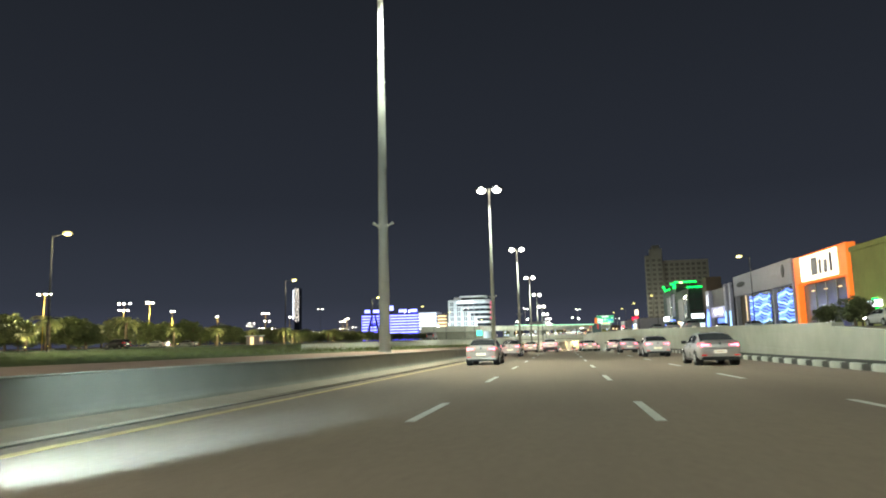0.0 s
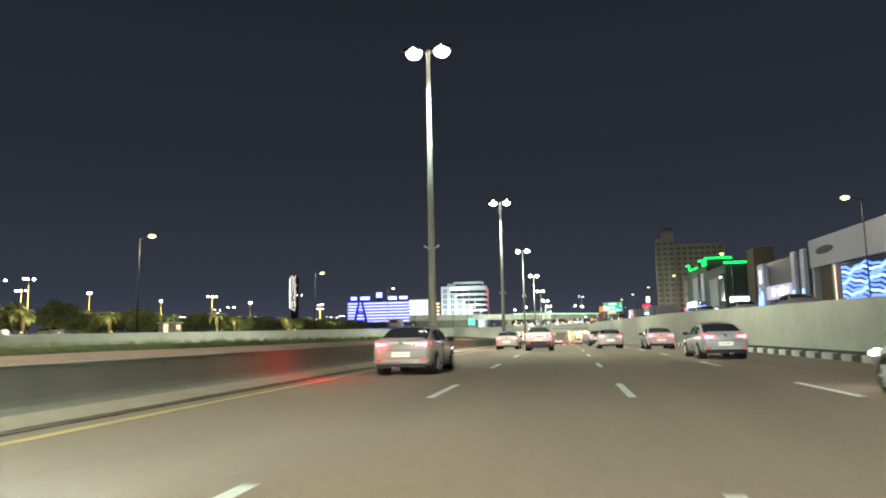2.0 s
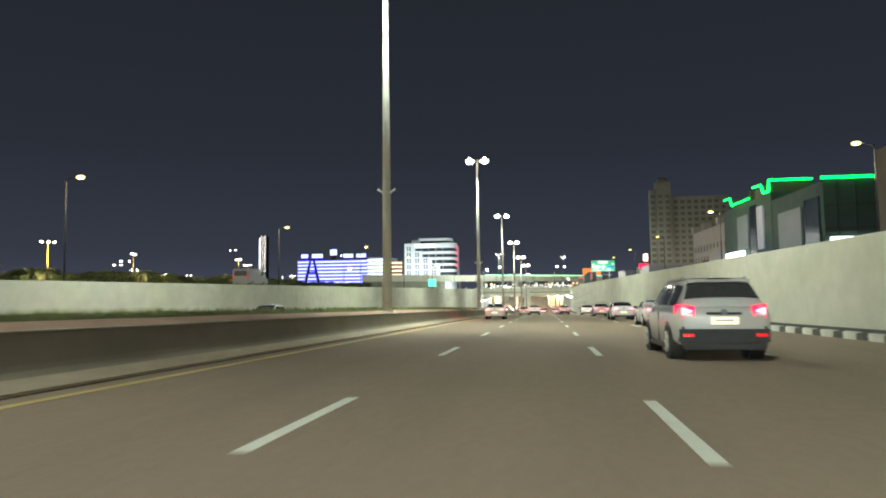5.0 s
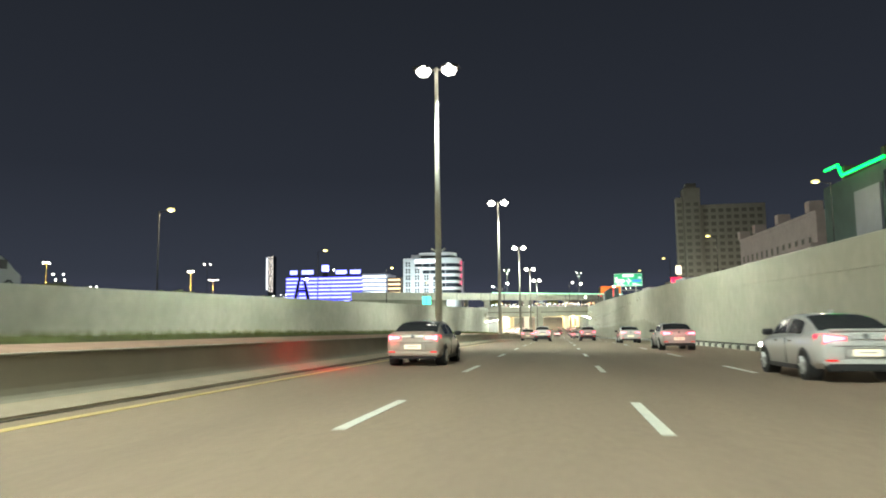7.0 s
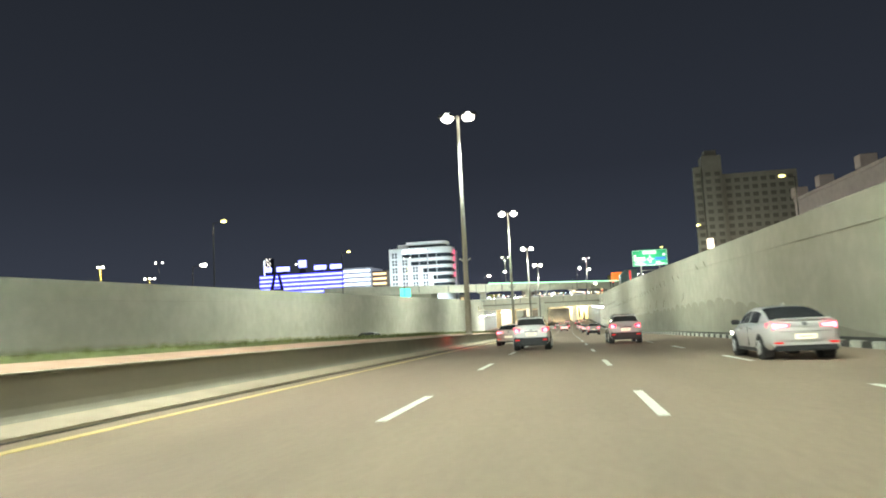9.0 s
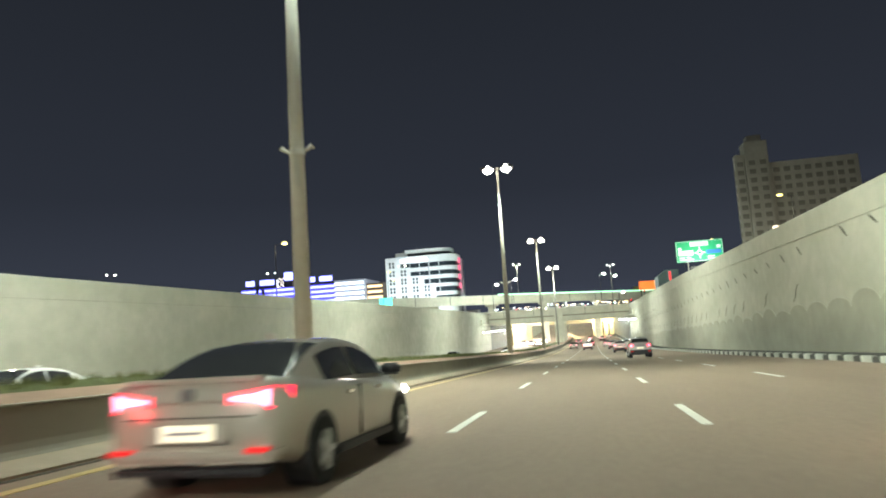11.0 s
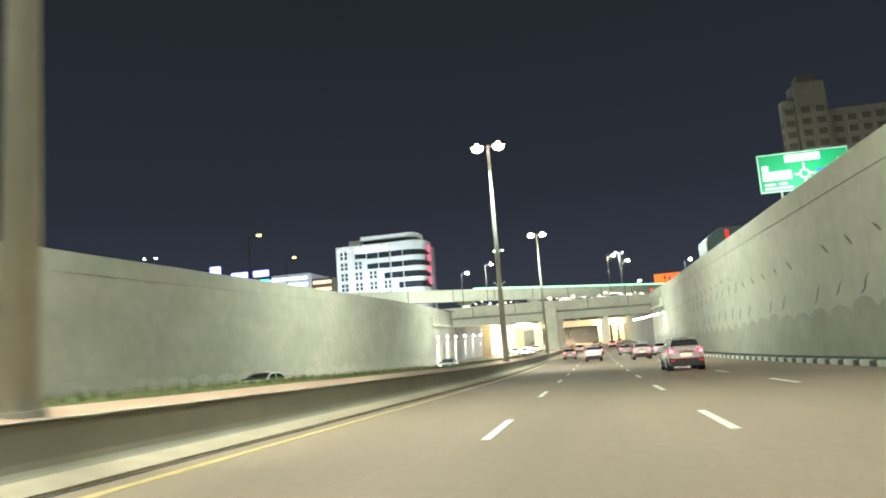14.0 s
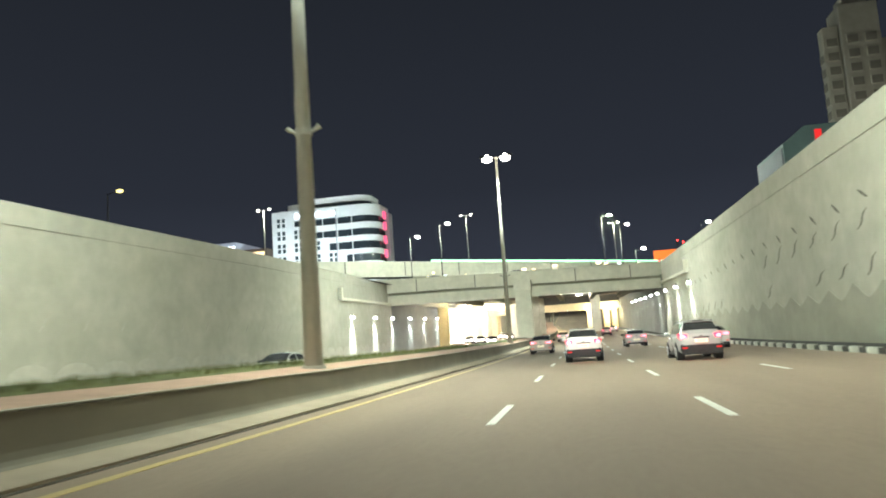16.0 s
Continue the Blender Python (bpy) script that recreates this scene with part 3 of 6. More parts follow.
part("deck", sweep(bmesh.new(), ((0.9, -2.5), (0.9, 0.25), (41, 0.25), (41, -2.5)), steps(-25, 25, 5), slanted(front)), M_PAVE, bridge, "roadway slab of the bridge")
for x in (-18, -12, -6, 5, 11, 17):
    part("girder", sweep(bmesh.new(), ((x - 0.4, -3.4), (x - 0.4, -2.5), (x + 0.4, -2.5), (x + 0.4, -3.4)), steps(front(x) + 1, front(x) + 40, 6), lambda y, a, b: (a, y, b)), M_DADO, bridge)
for name_y0, name_y1, z0, ledge_x in ((371.0, 398.9, -3.35, lambda y: left_wall_x(y)), (376.5, 402.6, -2.95, lambda y: right_wall_x(y) - 0.45)):
    part("side_ledge", sweep(bmesh.new(), ((-0.05, z0), (-0.05, z0 + 0.3), (0.5, z0 + 0.3), (0.5, z0)), steps(name_y0, name_y1, 4), lambda y, a, b: (ledge_x(y) + a, y, b)), M_BRIDGE, bridge, "narrow concrete ledge along the wall")
    part("ledge_end", sweep(bmesh.new(), ((-0.05, z0 + 0.302), (-0.05, z0 + 1.5), (0.5, z0 + 1.5), (0.5, z0 + 0.302)), (name_y0, name_y0 + 0.4), lambda y, a, b: (ledge_x(y) + a, y, b)), M_BRIDGE, bridge, "upright end of the ledge")
for x in (-16.5, -7.5, 8, 16.5):
    part("fascia_joint", sweep(bmesh.new(), ((-0.27, -1.45), (-0.27, 0.5), (-0.24, 0.5), (-0.24, -1.45)), (x, x + 0.12), slanted(front)), M_STROKE, bridge)
for y in (398.6, 418, 437):
    bm = bmesh.new()
    box(bm, -1.3, 1.15, y, y + 2.2, road_z(y) - 0.2, -2.6, 0.08)
    part("pier", bm, M_BRIDGE, bridge, "broad square concrete pier")
bm = bmesh.new()
box(bm, -1.4, 1.25, 398.2, 400.75, -2.59, -0.9, 0.06)
part("pier_cap", bm, M_BRIDGE, bridge, "square pier head")

flyover = thing("flyover", "long concrete bridge deck edged with a pale green light line", "bridge")
xs = steps(-80, 46, 5)
part("fascia", sweep(bmesh.new(), ((0.0, 4.6), (-0.25, 8.0), (0.3, 8.0), (1.0, 4.6)), xs, slanted(upper)), M_BRIDGE, flyover, "plain concrete side of the deck", smooth=False)
part("deck", sweep(bmesh.new(), ((0.3, 5.2), (0.3, 6.2), (16, 6.2), (16, 5.2)), xs, slanted(upper)), M_PAVE, flyover)
part("light_line", sweep(bmesh.new(), ((-0.3, 8.02), (-0.3, 8.42), (0.1, 8.42), (0.1, 8.02)), steps(-24, 46, 5), slanted(upper)), M_GREENWHITE_LED, flyover, "glowing pale green light line")
for x, y, z in ((-27, 448, -0.2), (-8, 466, -11.3), (13, 487, -11.3), (32, 506, 0.2)):
    bm = bmesh.new()
    box(bm, x - 1.3, x + 1.3, y, y + 2.5, z, 5.3, 0.06)
    part("pier", bm, M_BRIDGE, flyover)
    bm = bmesh.new()
    box(bm, x - 2.4, x + 2.4, y - 0.2, y + 2.7, 4.1, 5.19, 0.06)
    part("pier_cap", bm, M_BRIDGE, flyover)
for x in steps(-50, 44, 10):
    part("fascia_joint", sweep(bmesh.new(), ((-0.28, 4.9), (-0.28, 7.9), (-0.2, 7.9), (-0.2, 4.9)), (x, x + 0.15), slanted(upper)), M_STROKE, flyover)
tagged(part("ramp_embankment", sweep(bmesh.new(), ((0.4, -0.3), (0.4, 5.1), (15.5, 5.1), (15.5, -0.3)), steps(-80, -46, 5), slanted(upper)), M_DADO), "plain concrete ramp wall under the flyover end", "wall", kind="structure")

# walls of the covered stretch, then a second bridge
structure("tunnel_wall_left", sweep(bmesh.new(), ((-0.5, -0.3), (0.0, -0.3), (0.0, 9.4), (-0.5, 9.4)), steps(399.2, 446, 6), lambda y, a, b: (-21.2 + a, y, min(road_z(y) + b, -0.2))), M_TUNNEL_DIMMED, "concrete tunnel wall with the underpass dimness put into its colour, washed by wall lamps", "wall")
# Pale from here on, so that the wall stands in for headlight glare.
structure("tunnel_wall_inner", sweep(bmesh.new(), ((-0.5, -0.3), (0.0, -0.3), (0.0, 9.4), (-0.5, 9.4)), steps(446.01, 640, 6), lambda y, a, b: (-21.2 + a, y, min(road_z(y) + b, -0.2))), M_CONCRETE, "pale concrete wall deeper in the underpass, standing in for headlight glare", "wall")
structure("tunnel_wall_right", sweep(bmesh.new(), ((0.5, -0.3), (0.0, -0.3), (0.0, 9.4), (0.5, 9.4)), steps(403.2, 640, 6), lambda y, a, b: (right_wall_x(y) + a, y, min(road_z(y) + b, 0.2))), M_TUNNEL_DIMMED, "concrete tunnel wall with the underpass dimness put into its colour, washed by wall lamps", "wall")
second = thing("inner_bridge", "warm-lit beige beam of a second bridge inside the underpass", "bridge")
part("beam", bx(-21.2, 21.4, 520, 521, -4.6, -2.2, 0.03), M_BEIGE, second)
part("deck", bx(-21.2, 21.4, 521.01, 556, -3.2, 0.2), M_PAVE, second)
for x0 in (-20.5, 11.0, 13.7, 16.4, 19.0):
    for y in (521.5, 532):
        bm = bmesh.new()
        box(bm, x0, x0 + 1.7, y, y + 1.2, road_z(y) - 0.2, -3.2, 0.05)
        part("column", bm, M_BEIGE, second, "warm-lit beige column")


bm = bmesh.new()
box(bm, -19.4, -17.4, 427, 428.6, road_z(427) - 0.2, -2.6, 0.06)
part("column", bm, M_BEIGE, bridge, "warm-lit beige column at the oncoming lanes")
part("side_slab", bx(-21.2, -4, 446, 519.9, -2.5, -1.9), M_BEIGE, second, "covered stretch over the oncoming lanes")


def fill_ceiling_lamp(m):
    """A long light fitting added under a slab to brighten the underpass."""
    root = thing("tunnel_lamp", "bright light fitting added under the bridge slab to brighten the underpass", "tunnel lamp", "tunnel lamps", m)
    part("housing", bx(-0.7, 0.7, -0.2, 0.2, -0.16, 0.0, 0.03), M_DARKMETAL, root)
    part("lens", bx(-0.6, 0.6, -0.15, 0.15, -0.24, -0.161, 0.02), M_SCONCE, root, "glowing lens")
    return root


# extra light without a fitting, added to warm the beige column
lamp("tunnel_fill", "POINT", pose(-15.2, 423.5, -4.6), 1500, (1.0, 0.86, 0.5), 0.3)
first = None
# Added fittings; the strong ones on the left stand in for headlight glare.
for x, y, z in ((-14, 412, -2.5), (8.5, 412, -2.5), (-14, 430, -2.5), (8.5, 430, -2.5), (-16, 508, -2.5), (12.5, 520.5, -4.6), (18.0, 520.5, -4.6), (2, 530, -3.2), (-17, 452, -2.5), (-13, 470, -2.5), (-17, 486, -2.5), (-13, 540, -3.2)):
    m = pose(x, y, z)
    first = copy_thing(first, m) if first else fill_ceiling_lamp(m)
    lamp("tunnel_fill", "POINT", pose(x, y if z > -4 else y - 2.0, z - 0.6), 600 if y < 440 and x < 0 else 2000 if y < 440 else 11000 if x < 0 else 16000 if z > -4 else 3500, (1.0, 0.97, 0.88) if x < 0 or y < 500 else (1.0, 0.86, 0.5), 0.3)


def wall_lamp(m):
    """A small wedge lantern on the wall that washes it with light."""
    root = thing("wall_lamp", "small lit wall lamp on the tunnel wall", "wall lamp", "tunnel wall lamps", m)
    bm = bmesh.new()
    box(bm, 0.0, 0.34, -0.16, 0.16, -0.06, 0.22, 0.05)
    part("housing", bm, M_DARKMETAL, root)
    part("lens", bx(0.02, 0.40, -0.20, 0.20, -0.30, -0.061, 0.05), M_SCONCE, root, "glowing lens")
    return root


first = None
for k in range(9):
    y = 376.0 + 11.5 * k
    for s in (-1, 1):
        x = (left_wall_x(y) if y < 399 else -21.2) if s < 0 else right_wall_x(y)
        z = -5.2 if s < 0 else -4.0
        m = pose(x, y, z, 0, 0, 0 if s < 0 else 180)
        first = copy_thing(first, m) if k or s > 0 else wall_lamp(m)
        lamp("wall_wash", "SPOT", look((x - 0.75 * s, y, z - 0.35), (x - 0.1 * s, y, z - 2.6)), 5000, (0.86, 1.0, 0.97), 0.1, 64)


# ---------------------------------------------------------------- directional sign over the right wall
def road_sign(m):
    root = thing("road_sign", "green and white road direction sign on posts", "road sign", m=m)
    part("panel", bx(0, 8.5, -0.04, 0.04, 0, 4.0, 0.02), M_SIGN_GREEN, root, "green reflective panel")
    b = bmesh.new()
    for a in ((0.06, 8.44, 3.86, 3.92), (0.06, 8.44, 0.08, 0.14), (0.06, 0.12, 0.14, 3.86), (8.38, 8.44, 0.14, 3.86)):
        box(b, a[0], a[1], -0.05, -0.035, a[2], a[3])
    part("border", b, M_SIGN_WHITE, root)
    for a in ((2.6, 5.9, 2.95, 3.7), (0.4, 3.1, 1.25, 2.15), (0.4, 1.0, 2.25, 2.8), (7.4, 8.1, 2.35, 2.9)):
        part("white_field", bx(a[0], a[1], -0.06, -0.035, a[2], a[3]), M_SIGN_WHITE, root)
    part("blue_field", bx(5.5, 8.1, -0.06, -0.035, 1.35, 2.05), M_SIGN_BLUE, root, "blue destination field")
    b = bmesh.new()
    ring = [(4.3 + r * math.cos(a), 1.65 + r * math.sin(a)) for a in steps(0, 2 * math.pi, 0.3) for r in (0.34, 0.5)]
    vs = [b.verts.new((x, -0.045, z)) for x, z in ring]
    for k in range(0, len(vs) - 2, 2):
        b.faces.new((vs[k], vs[k + 1], vs[k + 3], vs[k + 2]))
    for a in ((4.22, 4.38, 2.15, 2.75), (4.22, 4.38, 0.6, 1.15), (3.35, 3.8, 1.57, 1.73), (4.8, 5.3, 1.57, 1.73)):
        box(b, a[0], a[1], -0.05, -0.036, a[2], a[3])
    part("roundabout_symbol", b, M_SIGN_WHITE, root, "white roundabout symbol")
    for k, (a, z, w) in enumerate(((0.5, 0.75, 1.0), (1.8, 0.75, 0.8), (0.5, 0.35, 2.6), (5.6, 0.75, 1.3), (5.6, 0.35, 2.3))):
        part("text_bar", bx(a, a + w, -0.05, -0.036, z, z + 0.18), M_SIGN_WHITE, root)
    for k, (a, z, w) in enumerate(((2.9, 3.2, 2.7), (0.6, 1.55, 2.2))):
        part("text_bar", bx(a, a + w, -0.075, -0.061, z + 0.05, z + 0.13), M_SIGN_GREEN, root)
    for x in (2.0, 6.5):
        b = bmesh.new()
        tube(b, (x, 0.15, -6.0), (x, 0.15, 3.6), 0.11, 0.11, 10)
        part("post", b, M_STEEL, root)
    # bracket made up to carry the added sign light
    b = bmesh.new()
    for x in (2.0, 6.5):
        tube(b, (x, 0.1, -1.4), (x, -5.2, -1.4), 0.05, 0.05, 8)
    box(b, 1.6, 6.9, -5.5, -5.2, -1.5, -1.3)
    part("fill_bracket", b, M_STEEL, root, "unseen bracket added for the light that brightens the sign")
    return root


road_sign(pose(26.1, 325, 6.0))
# Added light; it replaces the headlight beams that the panel throws back.
lamp("sign_fill", "AREA", look((30.35, 319.6, 5.0), (30.35, 325, 8.1)), 1000, (0.9, 1.0, 0.92), 2.6)


# ---------------------------------------------------------------- street lamps of the frontage roads
def street_lamp(m, height, label, lens, post_mat, arms=1, group="frontage street lamps"):
    root = thing("street_lamp", label, "street lamp", group, m)
    bm = bmesh.new()
    tube(bm, (0, 0, -0.2), (0, 0, height), 0.10, 0.06, 8)
    part("pole", bm, post_mat, root, smooth=True)
    for s in ((1,), (-1, 1), (-1, 0, 1))[arms - 1]:
        reach = 1.3 * s if arms > 1 else 1.5
        b = bmesh.new()
        tube(b, (0, 0, height - 0.1), (reach * 0.8, 0.25 * (s == 0), height + 0.18), 0.04, 0.03, 6)
        arm = part("arm", b, post_mat, root)
        b = bmesh.new()
        bmesh.ops.create_uvsphere(b, u_segments=12, v_segments=6, radius=1.0, matrix=Matrix.Translation((reach, 0.3 * (s == 0), height + 0.15)) @ Matrix.Diagonal((0.42, 0.30, 0.19, 1) if arms == 1 else (0.24, 0.2, 0.14, 1)))
        part("lantern", b, lens, arm, "glowing lantern", smooth=True)
    return root


one = None
for k in range(9):
    m = pose(-36.6, -30.5 + 52.3 * k, -0.15) if k < 7 else pose((-36.1, -41.7)[k - 7], (336.0, 359.4)[k - 7], -0.8)
    one = copy_thing(one, m) if one else street_lamp(m, 10.5, "grey street lamp lit yellow-white beside the frontage road", M_LAMP_YELLOW, M_POST)
    if k < 7:
        lamp("street_light", "POINT", pose(-35.2, m.translation.y, 9.9), 900, (1.0, 0.9, 0.62), 0.25)
one = None
for k in range(9):
    m = pose(37.6, -26 + 52.8 * k, 0.3, 0, 0, 180)
    one = copy_thing(one, m) if one else street_lamp(m, 11.4, "grey street lamp lit yellow-white on the upper street", M_LAMP_YELLOW, M_POST)
    if k < 7:
        lamp("street_light", "POINT", pose(36.0, m.translation.y, 11.0), 700, (1.0, 0.9, 0.62), 0.25)
one = None
for k, (x, y) in enumerate(((-93, 87), (-100, 122), (-93, 122), (-114, 166), (-120, 150), (-98, 200), (-108, 246), (-95.2, 286.3), (-112, 330), (-100, 62), (-125, 215))):
    m = pose(x, y, -0.15, 0, 0, 47 * k)
    one = copy_thing(one, m) if one else street_lamp(m, 11.0, "yellow park lamp post with three small lit lanterns", M_LAMP_SMALL, M_YELLOWPOST, 3, "park lamps")
    lamp("park_light", "POINT", pose(x + 1, y - 3, 9.6), 8000, (1.0, 0.9, 0.58), 0.4)
for x, y, h in ((-146, 387, 21.3), (-88.7, 388.5, 17.5), (-42.3, 235.5, 5.3)):
    street_lamp(pose(x, y, -0.15, 0, 0, 15), h, "white street lamp behind the far retaining wall", M_LAMP_SMALL, M_POST, 2 if h > 10 else 1, "lamps behind the far wall")
one = None
for x, y, z, h in ((20.7, 499, 6.2, 14), (-17.4, 460, 6.2, 14), (-56.2, 427.5, 6.2, 14), (-60, 560, -0.15, 14), (58, 600, 0.3, 14)):
    m = pose(x, y, z)
    one = copy_thing(one, m) if one else street_lamp(m, 14.0, "tall steel lamp with two lit lanterns on the flyover", M_LAMP, M_STEEL, 2, "flyover lamps")
    lamp("flyover_light", "POINT", pose(x, y, z + 13.5), 5000, WARM_WHITE, 0.4)
one = None
for x, y, z, h in ((-22.35, 419.4, -0.1, 10.2), (-15.3, 413.6, 0.25, 10.9), (13.9, 424.7, 0.25, 11.3), (18.2, 440.1, 0.25, 11.3), (33.2, 433.6, 0.3, 9.4), (19.7, 426.7, 0.25, 4.6)):
    m = pose(x, y, z)
    one = street_lamp(m, h, "steel street lamp with a lit lantern at the junction", M_LAMP_SMALL, M_POST, 1, "junction lamps")
    lamp("junction_light", "POINT", pose(x + 1.6, y - 0.4, z + h - 0.3), 10000 if h > 9 else 900, WARM_WHITE, 0.3)


# ---------------------------------------------------------------- buildings
def footprint(x0, x1, y0, y1, r):
    """A rectangle whose corner (x1, y0) is rounded."""
    pts = [(x0, y0)]
    if r > 0:
        pts += [(x1 - r + r * math.sin(a), y0 + r - r * math.cos(a)) for a in steps(0, math.pi / 2, 0.2)]
    else:
        pts.append((x1, y0))
    return pts + [(x1, y1), (x0, y1)]


def prism(bm, pts, z0, z1):
    a = [bm.verts.new((x, y, z0)) for x, y in pts]
    b = [bm.verts.new((x, y, z1)) for x, y in pts]
    n = len(pts)
    bm.faces.new(a[::-1])
    bm.faces.new(b)
    for k in range(n):
        bm.faces.new((a[k], a[(k + 1) % n], b[(k + 1) % n], b[k]))
    return bm


M_GREY_PANE = material("grey_glazing", (0.06, 0.08, 0.09), 0.15, spread=0.35, fine=0.3, per_object=0.3)


def office_block():
    root = thing("office_building", "white floodlit office building with ribbon windows and a rounded corner", "building")
    part("core", prism(bmesh.new(), footprint(-75.5, -45.4, 474.6, 486, 5), -0.3, 28.0), M_DARK_GLASS, root, "dark ribbon glazing")
    part("side_wall", bx(-76.2, -70.8, 474.0, 486.2, -0.3, 28.9), M_WHITE_WALL, root, "white clad wall")
    tops = ((25.9, 29.0, -66.0), (22.2, 23.9, -63.5), (18.6, 20.2, -58.5), (15.0, 16.4, -53.5), (11.2, 12.8, -52.5), (-0.3, 8.8, -60.0))
    for z0, z1, x0 in tops:
        part("spandrel", prism(bmesh.new(), footprint(x0 - 8, -44.8, 473.985, 486.1, 5), z0, z1), M_WHITE_WALL, root, "white band between the window rows")
    for k, (x0, x1) in enumerate(((-70.8, -69.6), (-69.6, -65.2), (-65.2, -59.2), (-59.2, -54.2))):
        part("front_panel", bx(x0 + 0.003, x1, 473.97, 476, -0.3, (28.95, 24.2, 20.3, 16.5)[k]), M_WHITE_WALL, root, "white clad front panel")
    for j, x in enumerate((-73.4, -68.2, -63.0, -57.9)):
        for k, z in enumerate((25.6, 21.9, 18.2, 14.5, 10.8)):
            if k < j:
                continue
            for dx in (-0.75, 0.75):
                for dz in (-0.72, 0.72):
                    w = part("window", bx(x + dx - 0.62, x + dx + 0.62, 473.88, 474.2, z + dz - 0.68, z + dz + 0.68), M_WHITE_WALL, root)
                    part("pane", bx(x + dx - 0.47, x + dx + 0.47, 473.85, 473.879, z + dz - 0.56, z + dz + 0.56), M_GREY_PANE, w)
    part("penthouse", prism(bmesh.new(), footprint(-66.5, -48.0, 476, 485, 4), 29.0, 30.4), M_DARK_GLASS, root, "dark penthouse glazing")
    part("roof_slab", prism(bmesh.new(), footprint(-67.5, -47.4, 475.3, 485.6, 4.5), 30.4, 32.0), M_WHITE_WALL, root, "white roof slab")
    part("roof_fin", bx(-72, -67.6, 476, 485, 28.9, 31.0), M_WHITE_WALL, root)
    for z in (14.0, 18.0, 22.0, 25.2):
        part("light_strip", bx(-44.79, -44.2, 480.2, 481.6, z, z + 2.2), M_PINK_LED, root, "pink vertical light strip")
    part("side_fin", bx(-44.75, -43.6, 482, 486.2, -0.3, 27.2), M_GREY_FASCIA, root)
    for z0, z1, x0 in ((23.9, 25.9, -69.6), (20.2, 22.2, -65.2), (16.4, 18.6, -59.2), (12.8, 15.0, -54.2)):
        for x in (-65.3, -61.0, -56.6, -52.3):
            if x > x0:
                part("mullion", bx(x - 0.09, x + 0.09, 474.3, 474.59, z0 - 0.05, z1 + 0.05), M_WHITE_WALL, root, "white window mullion")
    part("drainpipe", bx(-56.9, -56.65, 473.75, 473.98, 12.0, 28.2, 0.04), M_GREY_FASCIA, root)
    sign = part("name_sign", bx(-69.2, -56.9, 473.86, 473.98, 26.45, 26.7, 0.03), M_GREY_FASCIA, root, "sign rail along the roof edge")
    for k, h in enumerate((1.5, 1.1, 1.25, 1.7, 1.1, 1.2, 1.15, 1.6, 1.2, 1.1, 1.3, 1.15)):
        part("sign_bar", bx(-69.1 + 1.02 * k, -68.22 + 1.02 * k, 473.7, 473.85, 26.5, 26.5 + h, 0.08), M_WHITE_LED, sign, "glowing white sign character block")
    return root


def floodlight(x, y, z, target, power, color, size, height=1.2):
    """An unseen floodlight on a short stand, added with its light for a building."""
    root = thing("floodlight", "unseen floodlight stand added to brighten a building", "floodlight", "floodlights", pose(x, y, z))
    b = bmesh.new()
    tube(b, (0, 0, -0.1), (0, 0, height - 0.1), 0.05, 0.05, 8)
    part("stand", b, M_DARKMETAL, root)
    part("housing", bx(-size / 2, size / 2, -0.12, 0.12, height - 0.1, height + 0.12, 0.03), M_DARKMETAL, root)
    lamp("fill_flood", "AREA", look((x, y, z + height + 0.3), target), power, color, size)
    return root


office_block()
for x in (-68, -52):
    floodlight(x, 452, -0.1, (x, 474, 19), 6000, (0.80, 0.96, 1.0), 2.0)


